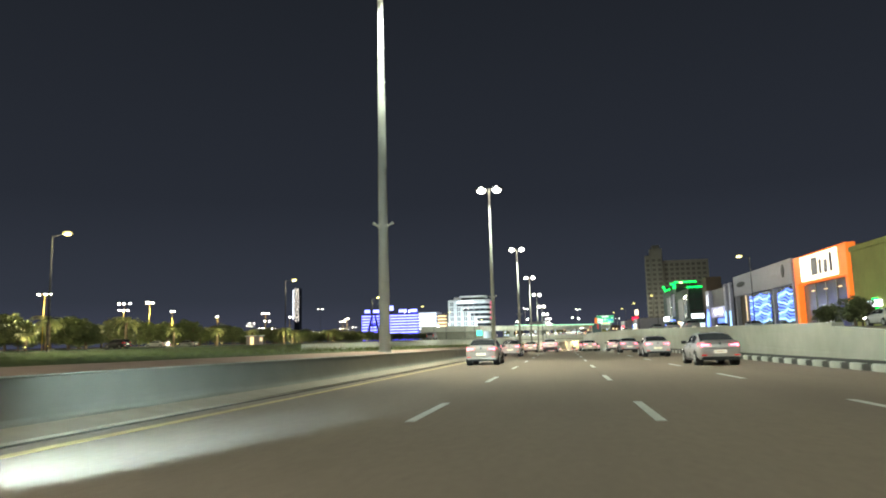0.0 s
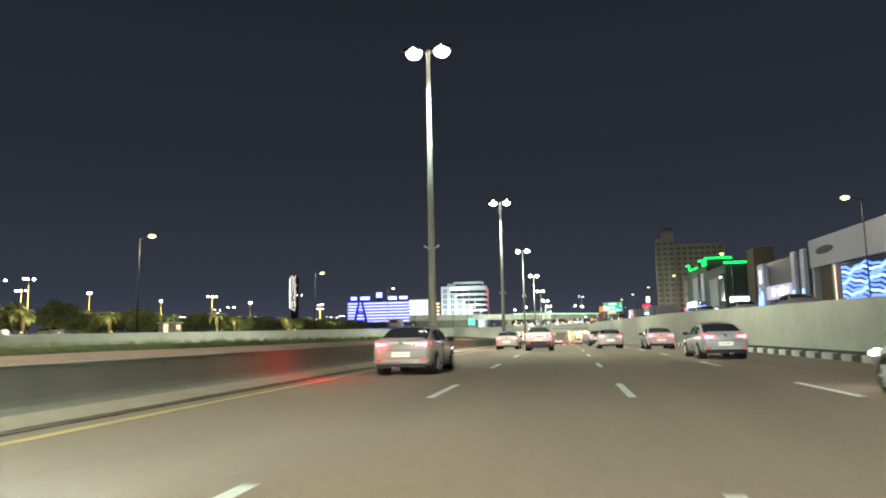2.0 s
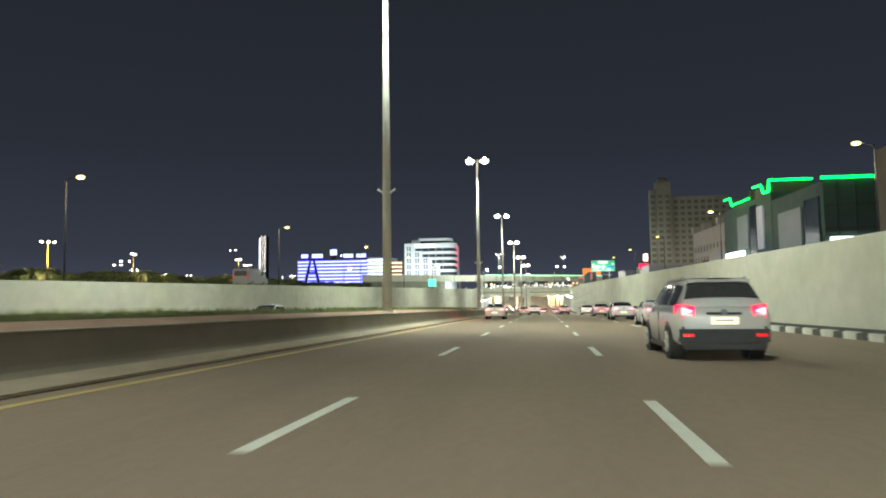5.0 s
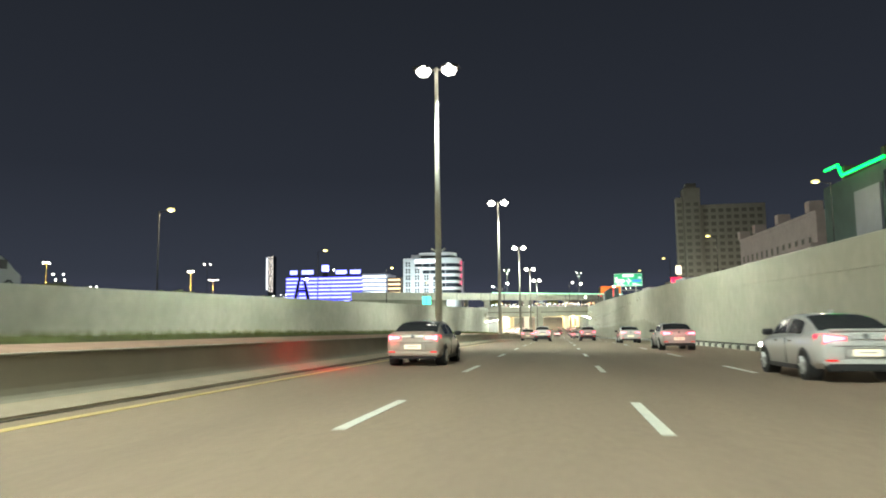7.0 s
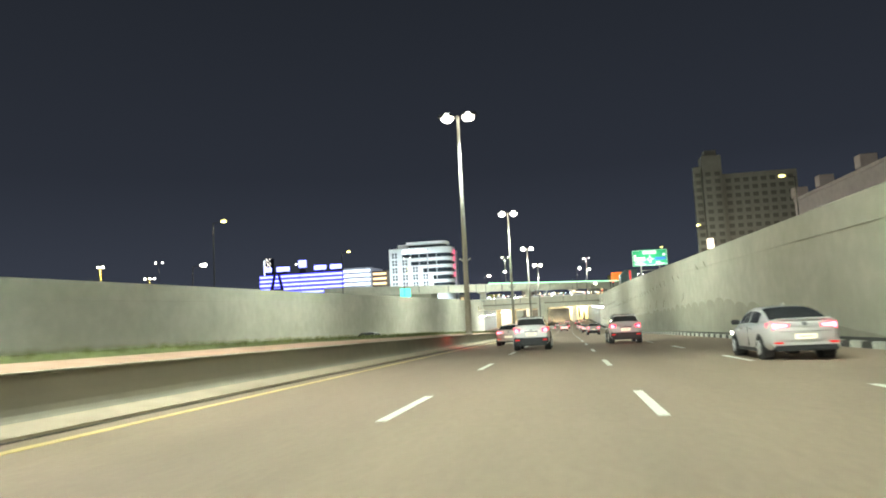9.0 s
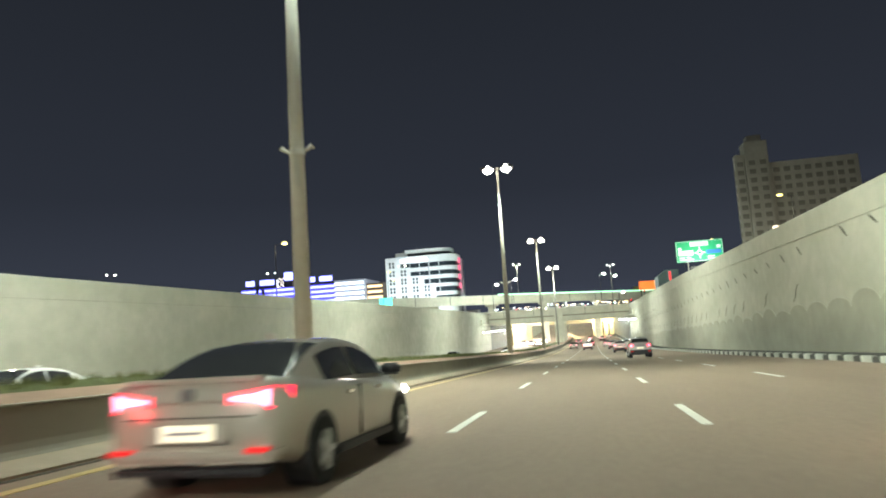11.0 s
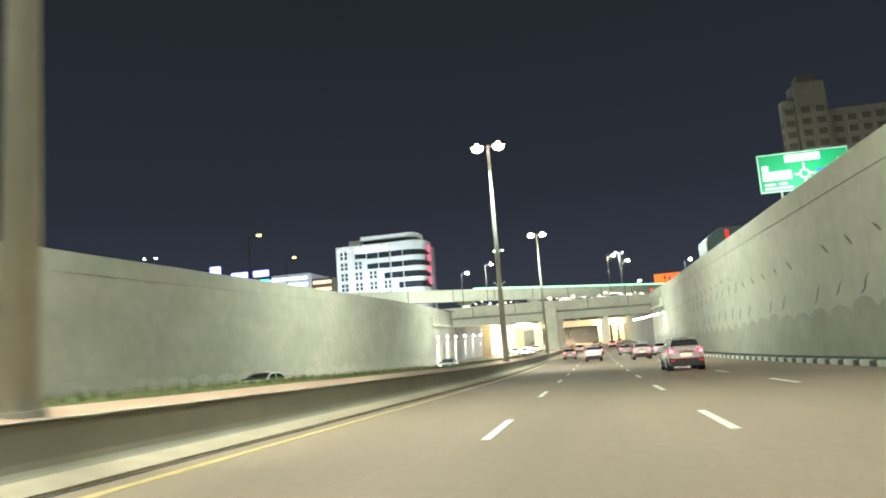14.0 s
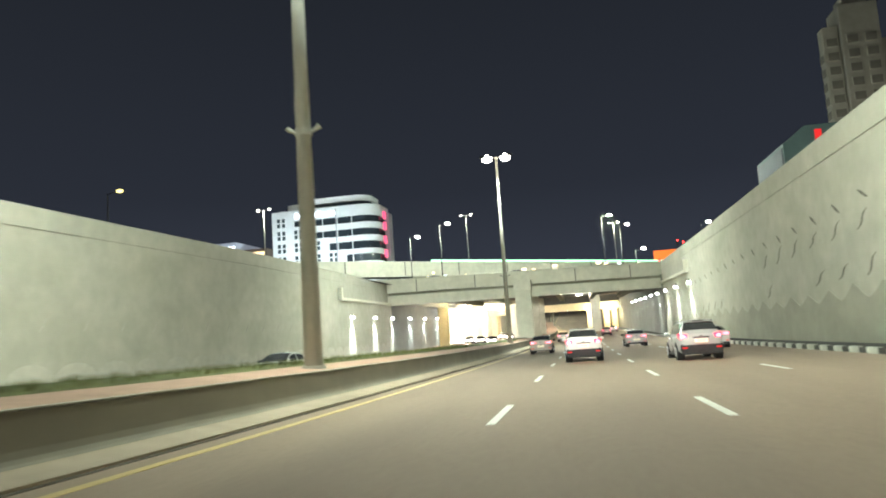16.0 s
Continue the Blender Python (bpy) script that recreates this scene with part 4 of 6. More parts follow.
def led_building():
    root = thing("led_building", "long building outlined by rows of blue-white light bars", "building")
    # The wall itself glows: the blue halo of the bars put into it.
    part("block", bx(-142.6, -98, 468.4, 492, -0.3, 19.4), glow("blue_facade_glow", (0.07, 0.065, 0.70), 1.3), root, "facade that glows blue in place of the light from its bars")
    for k in range(7):
        z = 18.4 - 2.1 * k
        part("light_bar", bx(-142.6, -98.2, 468.0, 468.38, z - 0.45, z + 0.45, 0.05), M_BLUE_LED, root, "glowing blue-white light bar")
    b = bmesh.new()
    for s in (-1, 1):
        vs = [(-133.2 + s * 0.2, 20.8), (-133.2 + s * 1.4, 20.8), (-133.2 + s * 5.6, 4.0), (-133.2 + s * 3.6, 4.0)]
        f = [b.verts.new((x, 467.4, z)) for x, z in vs]
        g = [b.verts.new((x, 467.95, z)) for x, z in vs]
        b.faces.new(f), b.faces.new(g)
        for k in range(4):
            b.faces.new((f[k], f[(k + 1) % 4], g[(k + 1) % 4], g[k]))
    box(b, -136.4, -130.0, 467.4, 467.9, 11.4, 12.4)
    part("pylon", b, M_TRIM, root, "dark A-shaped frame")
    for x0, x1, z0, z1 in ((-140.5, -136.2, 21.0, 23.3), (-133.6, -126.6, 21.0, 23.3), (-121.8, -117.6, 22.4, 26.0), (-113.6, -107.2, 20.8, 23.0), (-105.2, -99.2, 20.8, 23.0)):
        sign = part("roof_sign", bx(x0, x1, 468.2, 468.7, z0, z1, 0.2), M_BLUE_LED, root, "glowing blue-white roof sign")
        part("sign_bracket", bx(x0 + 0.5, x1 - 0.5, 468.72, 468.9, 19.4, z1 - 0.3), M_DARKMETAL, sign)
    # a glow put into the wall takes the place of the light on it
    part("bright_wing", bx(-97.9, -84.2, 467.5, 490, -0.3, 20.4), glow("cool_facade_glow", (0.30, 0.33, 0.40), 0.35), root, "wing whose walls glow white in place of the light on them")
    for k in range(6):
        z = 18.9 - 2.2 * k
        part("light_bar", bx(-97.6, -84.6, 467.1, 467.48, z - 0.42, z + 0.42, 0.05), M_WHITE_LED, root, "glowing white light bar")
    part("low_wing", bx(-84.1, -76.4, 470, 490, -0.3, 18.4), M_BROWN_CLAD, root, "beige wing")
    for k in range(5):
        z = 17.0 - 2.4 * k
        part("lit_row", bx(-83.6, -77.0, 469.8, 469.98, z - 0.5, z + 0.5), M_WARM_WIN, root, "warm lit window row")
    return root


led_building()


def lattice_tower():
    root = thing("lattice_tower", "distant tower wrapped in a white light lattice", "tower")
    part("shaft", bx(-659, -646.5, 1590, 1608, -0.3, 136), M_DARK_GLASS, root)
    rng = random.Random(3)
    b = bmesh.new()
    for k in range(11):
        z = 52 + 7.8 * k
        for j in range(2):
            x = -655.4 + 6.2 * j
            d = rng.choice((-1, 1)) * rng.uniform(1.6, 3.0)
            tube(b, (x - d, 1589.6, z), (x + d, 1589.6, z + rng.uniform(6.0, 7.6)), 0.36, 0.36, 6)
    part("light_lattice", b, glow("lattice_led", (1.0, 0.90, 0.78), 3.5), root, "white zigzag lights")
    part("light_edge", bx(-662.5, -660.9, 1588.5, 1590, 58, 132), M_WHITE_LED, root, "white edge light")


lattice_tower()

# right-hand upper street with its shops
structure("upper_street", bx(22.0, 38.4, -200, 430, 0.31, 0.36), M_PAVE, "asphalt street above the retaining wall", "road")
structure("forecourt", bx(38.4, 46, 0, 300, 0.31, 0.46), M_WALK, "paved forecourt before the shops", "pavement")


M_PALE_BLUE = glow("pale_blue_led", (0.35, 0.62, 1.0), 1.6)


def wave_display(parent, y0, y1, z0, z1, rows):
    """Rows of wavy blue light bars behind a shop window."""
    for k in range(rows):
        z = z0 + (z1 - z0) * (k + 0.5) / rows
        b = bmesh.new()
        ys = steps(y0, y1, 0.5)
        sweep(b, ((41.32, -0.13), (41.32, 0.13), (41.42, 0.13), (41.42, -0.13)), ys,
              lambda y, a, c: (a, y, z + c + 0.22 * math.sin(0.9 * y + 0.9 * k) + 0.1 * math.sin(2.3 * y + k)))
        part("wave_light", b, M_BLUE_WIN if k % 3 else M_PALE_BLUE, parent, "wavy blue light line")


def car_showroom():
    root = thing("showroom", "grey-fascia showroom with wavy blue window lights", "shop building")
    part("block", bx(42.0, 62, 71.9, 105, 0.3, 10.2), M_BROWN_CLAD, root)
    part("fascia", bx(41.1, 42.0, 71.9, 105.4, 6.8, 10.5, 0.04), M_GREY_FASCIA, root, "plain grey fascia")
    for y0, y1 in ((84.0, 96.2), (72.4, 80.4)):
        win = part("shop_window", bx(41.5, 41.98, y0, y1, 0.9, 6.6), M_DARK_GLASS, root, "dark shop window")
        wave_display(win, y0 + 0.3, y1 - 0.3, 1.6, 6.2, 11)
    for y in (71.9, 81.6, 97.6, 104.4):
        part("column", bx(41.2, 41.95, y, y + 0.8, 0.3, 6.79, 0.03), M_GREY_FASCIA, root)
    for y0, y1, z0, z1 in ((97, 103, 8.3, 9.3), (75, 76.6, 8.0, 10.0)):
        b = bmesh.new()
        bmesh.ops.create_uvsphere(b, u_segments=16, v_segments=8, radius=1.0, matrix=Matrix.Translation((41.05, (y0 + y1) / 2, (z0 + z1) / 2)) @ Matrix.Diagonal((0.08, (y1 - y0) / 2, (z1 - z0) / 2, 1)))
        part("emblem", b, M_DARKMETAL, root, "dark oval emblem", smooth=True)
    part("sign_bar", bx(41.03, 41.09, 78, 82, 8.7, 9.3), M_GREY_FASCIA, root, "small grey sign")
    part("jamb_light", bx(41.15, 41.19, 97.3, 97.55, 0.6, 6.6, 0.01), M_WARM_WIN, root, "warm light strip on the window jamb")
    return root


def orange_shop():
    root = thing("orange_shop", "shop with a glowing orange and white sign box", "shop building")
    part("block", bx(42.4, 60, 52.6, 71.6, 0.3, 10.0), M_BROWN_CLAD, root)
    part("sign_frame", bx(41.3, 42.39, 53.4, 71.6, 6.5, 10.3, 0.05), M_ORANGE_SIGN, root, "glowing orange sign frame")
    panel = part("sign_panel", bx(41.2, 41.29, 56.0, 68.6, 6.75, 10.05), M_WHITE_SIGN, root, "glowing white sign panel")
    for y0, y1, z0, z1 in ((57.3, 58.2, 7.3, 9.7), (58.9, 60.1, 7.3, 9.0), (60.8, 61.7, 7.3, 9.2), (62.2, 64.4, 7.3, 9.6)):
        part("logo_shape", bx(41.1, 41.19, y0, y1, z0, z1, 0.03), M_GREY_FASCIA, panel, "grey logo shape")
    part("orange_post", bx(41.2, 42.3, 53.2, 54.0, 3.2, 6.49, 0.05), M_ORANGE_SIGN, root, "orange lit corner post")
    part("orange_post", bx(41.2, 42.3, 70.2, 71.3, 0.3, 6.49, 0.05), M_ORANGE_SIGN, root, "orange lit corner post")
    win = part("shop_window", bx(41.9, 42.35, 54.2, 70.0, 0.6, 6.3), material("grey_lit_glass", (0.16, 0.16, 0.15), 0.15, spread=0.25, fine=0.4), root, "large shop window")
    for k in range(4):
        part("mullion", bx(41.8, 41.89, 54.8 + 3.55 * k, 54.95 + 3.55 * k, 0.6, 6.3), M_STEEL, win)
    part("poster_frame", bx(41.82, 41.88, 60, 63.5, 1.0, 3.4), M_WHITE_WALL, win, "white framed poster")
    part("poster", bx(41.78, 41.815, 60.4, 63.1, 1.3, 3.1), M_BROWN_CLAD, win)
    for y in (57.0, 61.5, 66.0):
        part("spot_row", bx(41.82, 41.88, y, y + 1.0, 5.3, 5.45), M_WARM_WIN, win, "small ceiling spots")
    return root


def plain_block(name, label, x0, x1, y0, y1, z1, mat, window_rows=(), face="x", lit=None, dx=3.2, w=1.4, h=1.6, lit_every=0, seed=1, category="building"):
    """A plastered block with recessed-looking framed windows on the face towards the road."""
    root = thing(name, label, category)
    part("wall", bx(x0, x1, y0, y1, -0.2, z1, 0.05), mat, root)
    part("parapet", bx(x0 - 0.15, x1 + 0.15, y0 - 0.15, y1 + 0.15, z1 + 0.003, z1 + 0.6, 0.05), mat, root)
    rng = random.Random(seed)
    frame_me = mesh_of("window", bx(-0.06, 0.06, -w / 2 - 0.12, w / 2 + 0.12, -h / 2 - 0.12, h / 2 + 0.12), mat)
    pane_me = mesh_of("pane", bx(-0.09, -0.061, -w / 2, w / 2, -h / 2, h / 2), M_TOWER_DARK)
    lit_me = mesh_of("pane", bx(-0.09, -0.061, -w / 2, w / 2, -h / 2, h / 2), lit or M_WARM_WIN)
    for z in window_rows:
        a0, a1 = (y0, y1) if face == "x" else (x0, x1)
        n = int((a1 - a0 - 1.2) / dx)
        for k in range(n):
            a = a0 + (a1 - a0) / 2 + (k - (n - 1) / 2) * dx
            m = pose(x0 - 0.03, a, z) if face == "x" else pose(a, y0 - 0.03, z, 0, 0, 90)
            win = piece("window", frame_me, m, root)
            pane = new("pane", lit_me if lit_every and rng.random() < 1 / lit_every else pane_me)
            pane.parent = win
    return root


car_showroom()
orange_shop()
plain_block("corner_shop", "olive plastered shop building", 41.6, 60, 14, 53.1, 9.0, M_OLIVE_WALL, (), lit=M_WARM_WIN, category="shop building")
# dark cladding; its lilac sheen is put into the colour
shop = plain_block("dark_shop", "dark clad shop with a pale lit sign box and blue lights", 41.0, 58, 105.6, 123.8, 8.6, material("dark_lilac_tint", (0.055, 0.050, 0.068), 0.5, spread=0.2, fine=0.9), (), category="shop building")
# lilac light on the piers and panels, put into their colour
M_LILAC_TINT = material("lilac_light_tint", (0.42, 0.40, 0.50), 0.55, spread=0.1, fine=0.8)
part("sign_box", bx(40.5, 40.98, 112.0, 123.6, 3.3, 5.4, 0.05), material("pale_sign", (0.5, 0.5, 0.6), 0.5, emit=(0.55, 0.50, 0.72), strength=0.5), shop, "pale lit sign box")
for y, h in ((113.4, 0.9), (115.0, 1.2), (116.6, 0.8), (119.2, 1.1)):
    part("sign_bar", bx(40.4, 40.49, y, y + 1.1, 4.35 - h / 2, 4.35 + h / 2, 0.05), M_WHITE_LED, shop)
for k in range(4):
    part("light_panel", bx(40.8, 40.99, 112.2 + 1.9 * k, 113.5 + 1.9 * k, 0.6, 3.0), M_BLUE_WIN, shop, "glowing blue window panel")
for y in (105.8, 109.6):
    part("wall_pier", bx(40.5, 40.99, y, y + 1.5, 0.4, 9.6, 0.04), M_LILAC_TINT, shop, "wall pier with the lilac light put into its colour")
    part("light_strip", bx(40.3, 40.49, y + 0.5, y + 0.9, 0.6, 4.2, 0.03), M_PALE_BLUE, shop, "blue vertical light strip")
part("entrance_pier", bx(40.3, 42.4, 123.9, 127.6, 0.46, 9.2, 0.08), M_LILAC_TINT, shop, "entrance pier with the lilac light put into its colour")
for k in range(5):
    part("light_strip", bx(40.1, 40.29, 124.2 + 0.7 * k, 124.5 + 0.7 * k, 0.7, (3.6, 4.6, 5.2, 4.2, 3.2)[k], 0.03), (M_BLUE_WIN, M_PALE_BLUE)[k % 2], shop, "blue vertical light strip")
part("pier_lamp", bx(40.15, 40.29, 125.3, 125.6, 6.0, 8.2, 0.03), M_WHITE_LED, shop, "white vertical lamp")
part("stair_tower", bx(43.0, 46.5, 139, 144, 0.3, 13.4, 0.08), M_BROWN_CLAD, shop, "brown clad stair tower")


def green_building():
    root = thing("green_lit_building", "dark glazed building stepped in two blocks, edged with green light lines", "building")
    dark = material("dark_green_clad", (0.030, 0.056, 0.044), 0.7, spread=0.15, fine=0.7)
    part("low_block", bx(41.2, 64, 153.0, 171.2, 0.3, 11.7, 0.05), dark, root, "dark glazed lower block")
    part("tall_block", bx(41.2, 64, 171.3, 197, 0.3, 13.0, 0.05), dark, root, "dark glazed taller block")
    part("corner_block", bx(41.6, 47.2, 171.6, 180, 13.0, 14.5, 0.05), M_BROWN_CLAD, root)
    for y0 in (181.2, 191.0):
        part("gable", bx(41.3, 46, y0, y0 + 0.8, 13.0, 14.6, 0.05), M_BROWN_CLAD, root)
    lines = (((40.9, 195.2, 14.9), (40.9, 191.6, 14.8), (40.9, 190.6, 13.4), (40.9, 180.6, 13.3)),
             ((40.9, 178.6, 14.7), (40.9, 174.6, 14.5), (40.9, 173.6, 13.2), (40.9, 171.2, 13.1)),
             ((40.9, 171.2, 13.1), (40.9, 171.0, 14.7), (46.8, 171.0, 14.7)),
             ((40.9, 152.7, 12.0), (46.6, 152.7, 12.0)))
    for pts in lines:
        for p, q in zip(pts, pts[1:]):
            b = bmesh.new()
            tube(b, p, q, 0.17, 0.17, 8)
            part("light_tube", b, M_GREEN_LED, root, "glowing green light tube")
    pale = material("pale_clad_panel", (0.15, 0.16, 0.175), 0.5, spread=0.1, fine=0.8)
    for y0, y1, z0, z1, m in ((182, 188, 5.5, 11.0, pale), (174.5, 177.5, 5.0, 11.5, M_LILAC_TINT), (178, 181, 3, 12, M_DARK_GLASS), (159.6, 168, 3.4, 9.4, pale), (154, 158.5, 4.2, 10.0, M_DARK_GLASS)):
        part("cladding_panel", bx(40.95, 41.18, y0, y1, z0, z1, 0.02), m, root)
    for k in range(6):
        part("glazing_bar", bx(42.6 + 2.1 * k, 42.75 + 2.1 * k, 152.85, 152.99, 0.4, 11.6), M_DARKMETAL, root)
    for z in (5.8, 8.6):
        part("floor_band", bx(41.3, 56, 152.8, 152.84, z, z + 0.35), M_DARKMETAL, root)
    part("lit_sign", bx(41.6, 46.0, 152.55, 152.79, 3.9, 5.0, 0.08), M_WHITE_LED, root, "glowing white sign over the entrance")
    part("lit_entrance", bx(42.0, 45.4, 152.7, 152.84, 0.5, 2.6), M_COOL_WIN, root, "lit glass entrance")
    part("lit_sign", bx(49.0, 51.0, 152.55, 152.79, 3.2, 4.4, 0.08), M_TURQ_SIGN, root, "small turquoise lit sign")
    for k in range(8):
        part("shop_light", bx(40.7, 40.95, 156 + 5 * k, 159.2 + 5 * k, 1.0, (2.6, 3.0, 3.4)[k % 3]), (M_COOL_WIN, M_WHITE_LED, M_WARM_WIN, M_BLUE_WIN)[k % 4], root, "lit shop window")
    part("blue_strip", bx(40.5, 40.68, 172, 182, 3.7, 4.0), M_BLUE_WIN, root, "blue light strip")
    part("lit_sign", bx(40.5, 40.68, 183, 194, 3.9, 5.2, 0.05), M_WHITE_LED, root, "long white lit sign")
    return root


green_building()
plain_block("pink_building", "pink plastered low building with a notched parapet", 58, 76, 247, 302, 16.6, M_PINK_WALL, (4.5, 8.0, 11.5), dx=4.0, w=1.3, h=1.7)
b = thing("pink_turret_house", "pink plastered house end with small roof turrets", "building")
for y in (249, 268, 286, 300):
    part("turret", bx(57.6, 60.2, y, y + 2.4, 17.3, 19.4, 0.05), M_PINK_WALL, b)
part("wall", bx(60.3, 75, 248, 301, 17.25, 17.6), M_PINK_WALL, b)


def grey_tower():
    root = thing("tower_block", "tall unlit grey apartment block with stepped roof", "building")
    spans = ((68.0, 71.3, 455.8, 54.5), (71.5, 79.5, 454.8, 59.0), (79.7, 110.0, 456.0, 50.5))
    for x0, x1, y0, z1 in spans:
        part("wing", bx(x0, x1, y0, 459 if x0 < 70 else 462 if x0 < 75 else 480, 0.2, z1, 0.1), M_GREY_TOWER, root)
    frame_me = mesh_of("window", bx(-1.25, 1.25, -0.12, 0.1, -1.05, 1.05), M_GREY_TOWER)
    pane_me = mesh_of("pane", bx(-1.1, 1.1, -0.16, -0.121, -0.9, 0.9), M_TOWER_DARK)
    for k in range(15):
        z = 4.5 + 3.3 * k
        for x in [69.65, 73.6, 77.4] + [82.0 + 3.6 * j for j in range(8)]:
            if z > (54 if x < 71 else 58 if x < 79 else 49):
                continue
            y = 455.72 if x < 71 else 454.72 if x < 79.6 else 455.92
            w = piece("window", frame_me, pose(x, y, z), root)
            p = new("pane", pane_me)
            p.parent = w
    for k in range(14):
        for j in range(1):
            w = piece("window", frame_me, pose(67.92, 457.4, 4.5 + 3.3 * k, 0, 0, -90), root)
            p = new("pane", pane_me)
            p.parent = w
    part("roof_tank", bx(73, 78, 456, 461, 59.02, 61.5, 0.1), M_GREY_TOWER, root)
    return root


grey_tower()
# No source is known here; both floodlights are added to lighten the tower.
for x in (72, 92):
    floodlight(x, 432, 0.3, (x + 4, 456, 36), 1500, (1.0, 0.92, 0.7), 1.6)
kiosk = thing("glass_kiosk", "small teal glazed kiosk with a cut corner and a red stripe", "kiosk")
bm = bmesh.new()
shape = ((25.2, 0.33), (29.8, 0.33), (29.8, 6.6), (26.9, 6.6), (25.2, 5.3))
fr = [bm.verts.new((x, 352.0, z)) for x, z in shape]
bk = [bm.verts.new((x, 360.0, z)) for x, z in shape]
bm.faces.new(fr), bm.faces.new(bk[::-1])
for k in range(5):
    bm.faces.new((fr[k], bk[k], bk[(k + 1) % 5], fr[(k + 1) % 5]))
part("body", bm, material("teal_panel", (0.06, 0.11, 0.105), 0.45, spread=0.12, fine=1.5), kiosk)
part("side_panel", bx(25.1, 25.19, 352.3, 359.7, 0.6, 5.0, 0.01), material("pale_panel", (0.10, 0.115, 0.125), 0.5, spread=0.1), kiosk, "pale side panel")
# the stripe is no lamp; its red carries a faint glow
part("stripe", bx(27.6, 28.1, 351.9, 351.99, 3.4, 6.2), M_DULL_RED, kiosk, "red stripe")


def traffic_light(m, height, red):
    """Three hooded lenses in a black housing on a post; one of them is lit."""
    root = thing("traffic_light", ("red" if red else "green") + " traffic light on a dark post at the junction", "traffic light", "traffic lights", m)
    b = bmesh.new()
    tube(b, (0, 0.1, -0.05), (0, 0.1, height - 0.3), 0.07, 0.07, 8)
    part("post", b, M_DARKMETAL, root)
    housing = part("housing", bx(-0.2, 0.2, -0.06, 0.12, height - 0.9, height + 0.25, 0.04), M_TRIM, root, "black lamp housing")
    for k, z in enumerate((height, height - 0.33, height - 0.66)):
        b = bmesh.new()
        tube(b, (0, -0.09, z), (0, -0.055, z), 0.13, 0.13, 14)
        lit = k == (0 if red else 2)
        part("lens", b, (M_RED_LED if red else M_GREEN_SIGNAL) if lit else M_TRIM, housing, ("glowing red lens" if red else "glowing green lens") if lit else "unlit lens")
        b = bmesh.new()
        box(b, -0.15, 0.15, -0.24, -0.061, z + 0.135, z + 0.155, 0.005)
        part("hood", b, M_TRIM, housing)
    return root


for x, y, z, height, red in ((26.8, 422.5, 0.3, 5.2, True), (23.3, 421.8, 0.25, 1.9, True), (18.9, 450.0, 0.1, 2.9, False), (27.9, 423.0, 0.3, 4.9, True)):
    traffic_light(pose(x, y, z), height, red)
board = thing("billboard", "glowing orange billboard beyond the bridge", "billboard")
part("panel", bx(34.5, 46, 527, 527.4, 8.6, 13.4, 0.05), M_ORANGE_SIGN, board)
for x in (36, 44):
    b = bmesh.new()
    tube(b, (x, 527.6, 0.2), (x, 527.6, 12), 0.2, 0.2, 8)
    part("post", b, M_STEEL, board)
turq = thing("turquoise_sign", "glowing turquoise sign panel near the roundabout", "sign")
part("panel", bx(-38.2, -35.2, 339.6, 339.8, 1.4, 4.2, 0.05), M_TURQ_SIGN, turq)
b = bmesh.new()
tube(b, (-36.7, 339.95, -0.2), (-36.7, 339.95, 3.5), 0.12, 0.12, 8)
part("post", b, M_STEEL, turq)

# town beyond the bridge
rng = random.Random(11)
far = None
for k in range(26):
    x0 = -150 + 13.0 * k + rng.uniform(-3, 3)
    y0 = 620 + rng.uniform(0, 160)
    w, h = rng.uniform(8, 15), rng.uniform(8, 20) if k > 8 else rng.uniform(6, 11)
    if -30 < x0 < 24:
        y0 += 320
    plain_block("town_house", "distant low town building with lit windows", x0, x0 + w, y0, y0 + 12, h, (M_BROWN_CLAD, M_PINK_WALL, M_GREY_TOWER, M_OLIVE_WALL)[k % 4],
                [2.2 + 3.4 * j for j in range(int(h / 3.4))], "y", (M_WARM_WIN, M_COOL_WIN)[k % 2], 3.4, 1.8, 1.7, 2, k)

# glowing panels on posts round the junction, put in for headlights and shop lights
for k in range(78):
    if k % 3 != 1:
        x = rng.uniform(-23, 23)
        y, z = rng.uniform(408 + 0.2 * x, 438 + 0.2 * x), 0.25
    else:
        x = rng.choice((-1, 1)) * rng.uniform(24, 70)
        y, z = rng.uniform(540, 640), -0.15 if x < 0 else 0.3
    st = thing("roadside_sign", "small glowing panel on a post, put in for headlights and shop lights near the junction", "sign", "junction signs", pose(x, y, z))
    w, h, up = rng.uniform(0.12, 0.42), rng.uniform(0.15, 0.38), rng.uniform(1.0, 1.9)
    part("panel", bx(-w, w, -0.05, 0.05, up, up + h, 0.02), rng.choice((M_WARM_HOT, M_COOL_HOT, M_WHITE_LED, M_WHITE_SIGN) if k % 6 != 1 else (M_RED, M_TURQ_SIGN)), st)
    b = bmesh.new()
    tube(b, (0, 0, 0), (0, 0, up), 0.06, 0.06, 6)
    part("post", b, M_DARKMETAL, st)


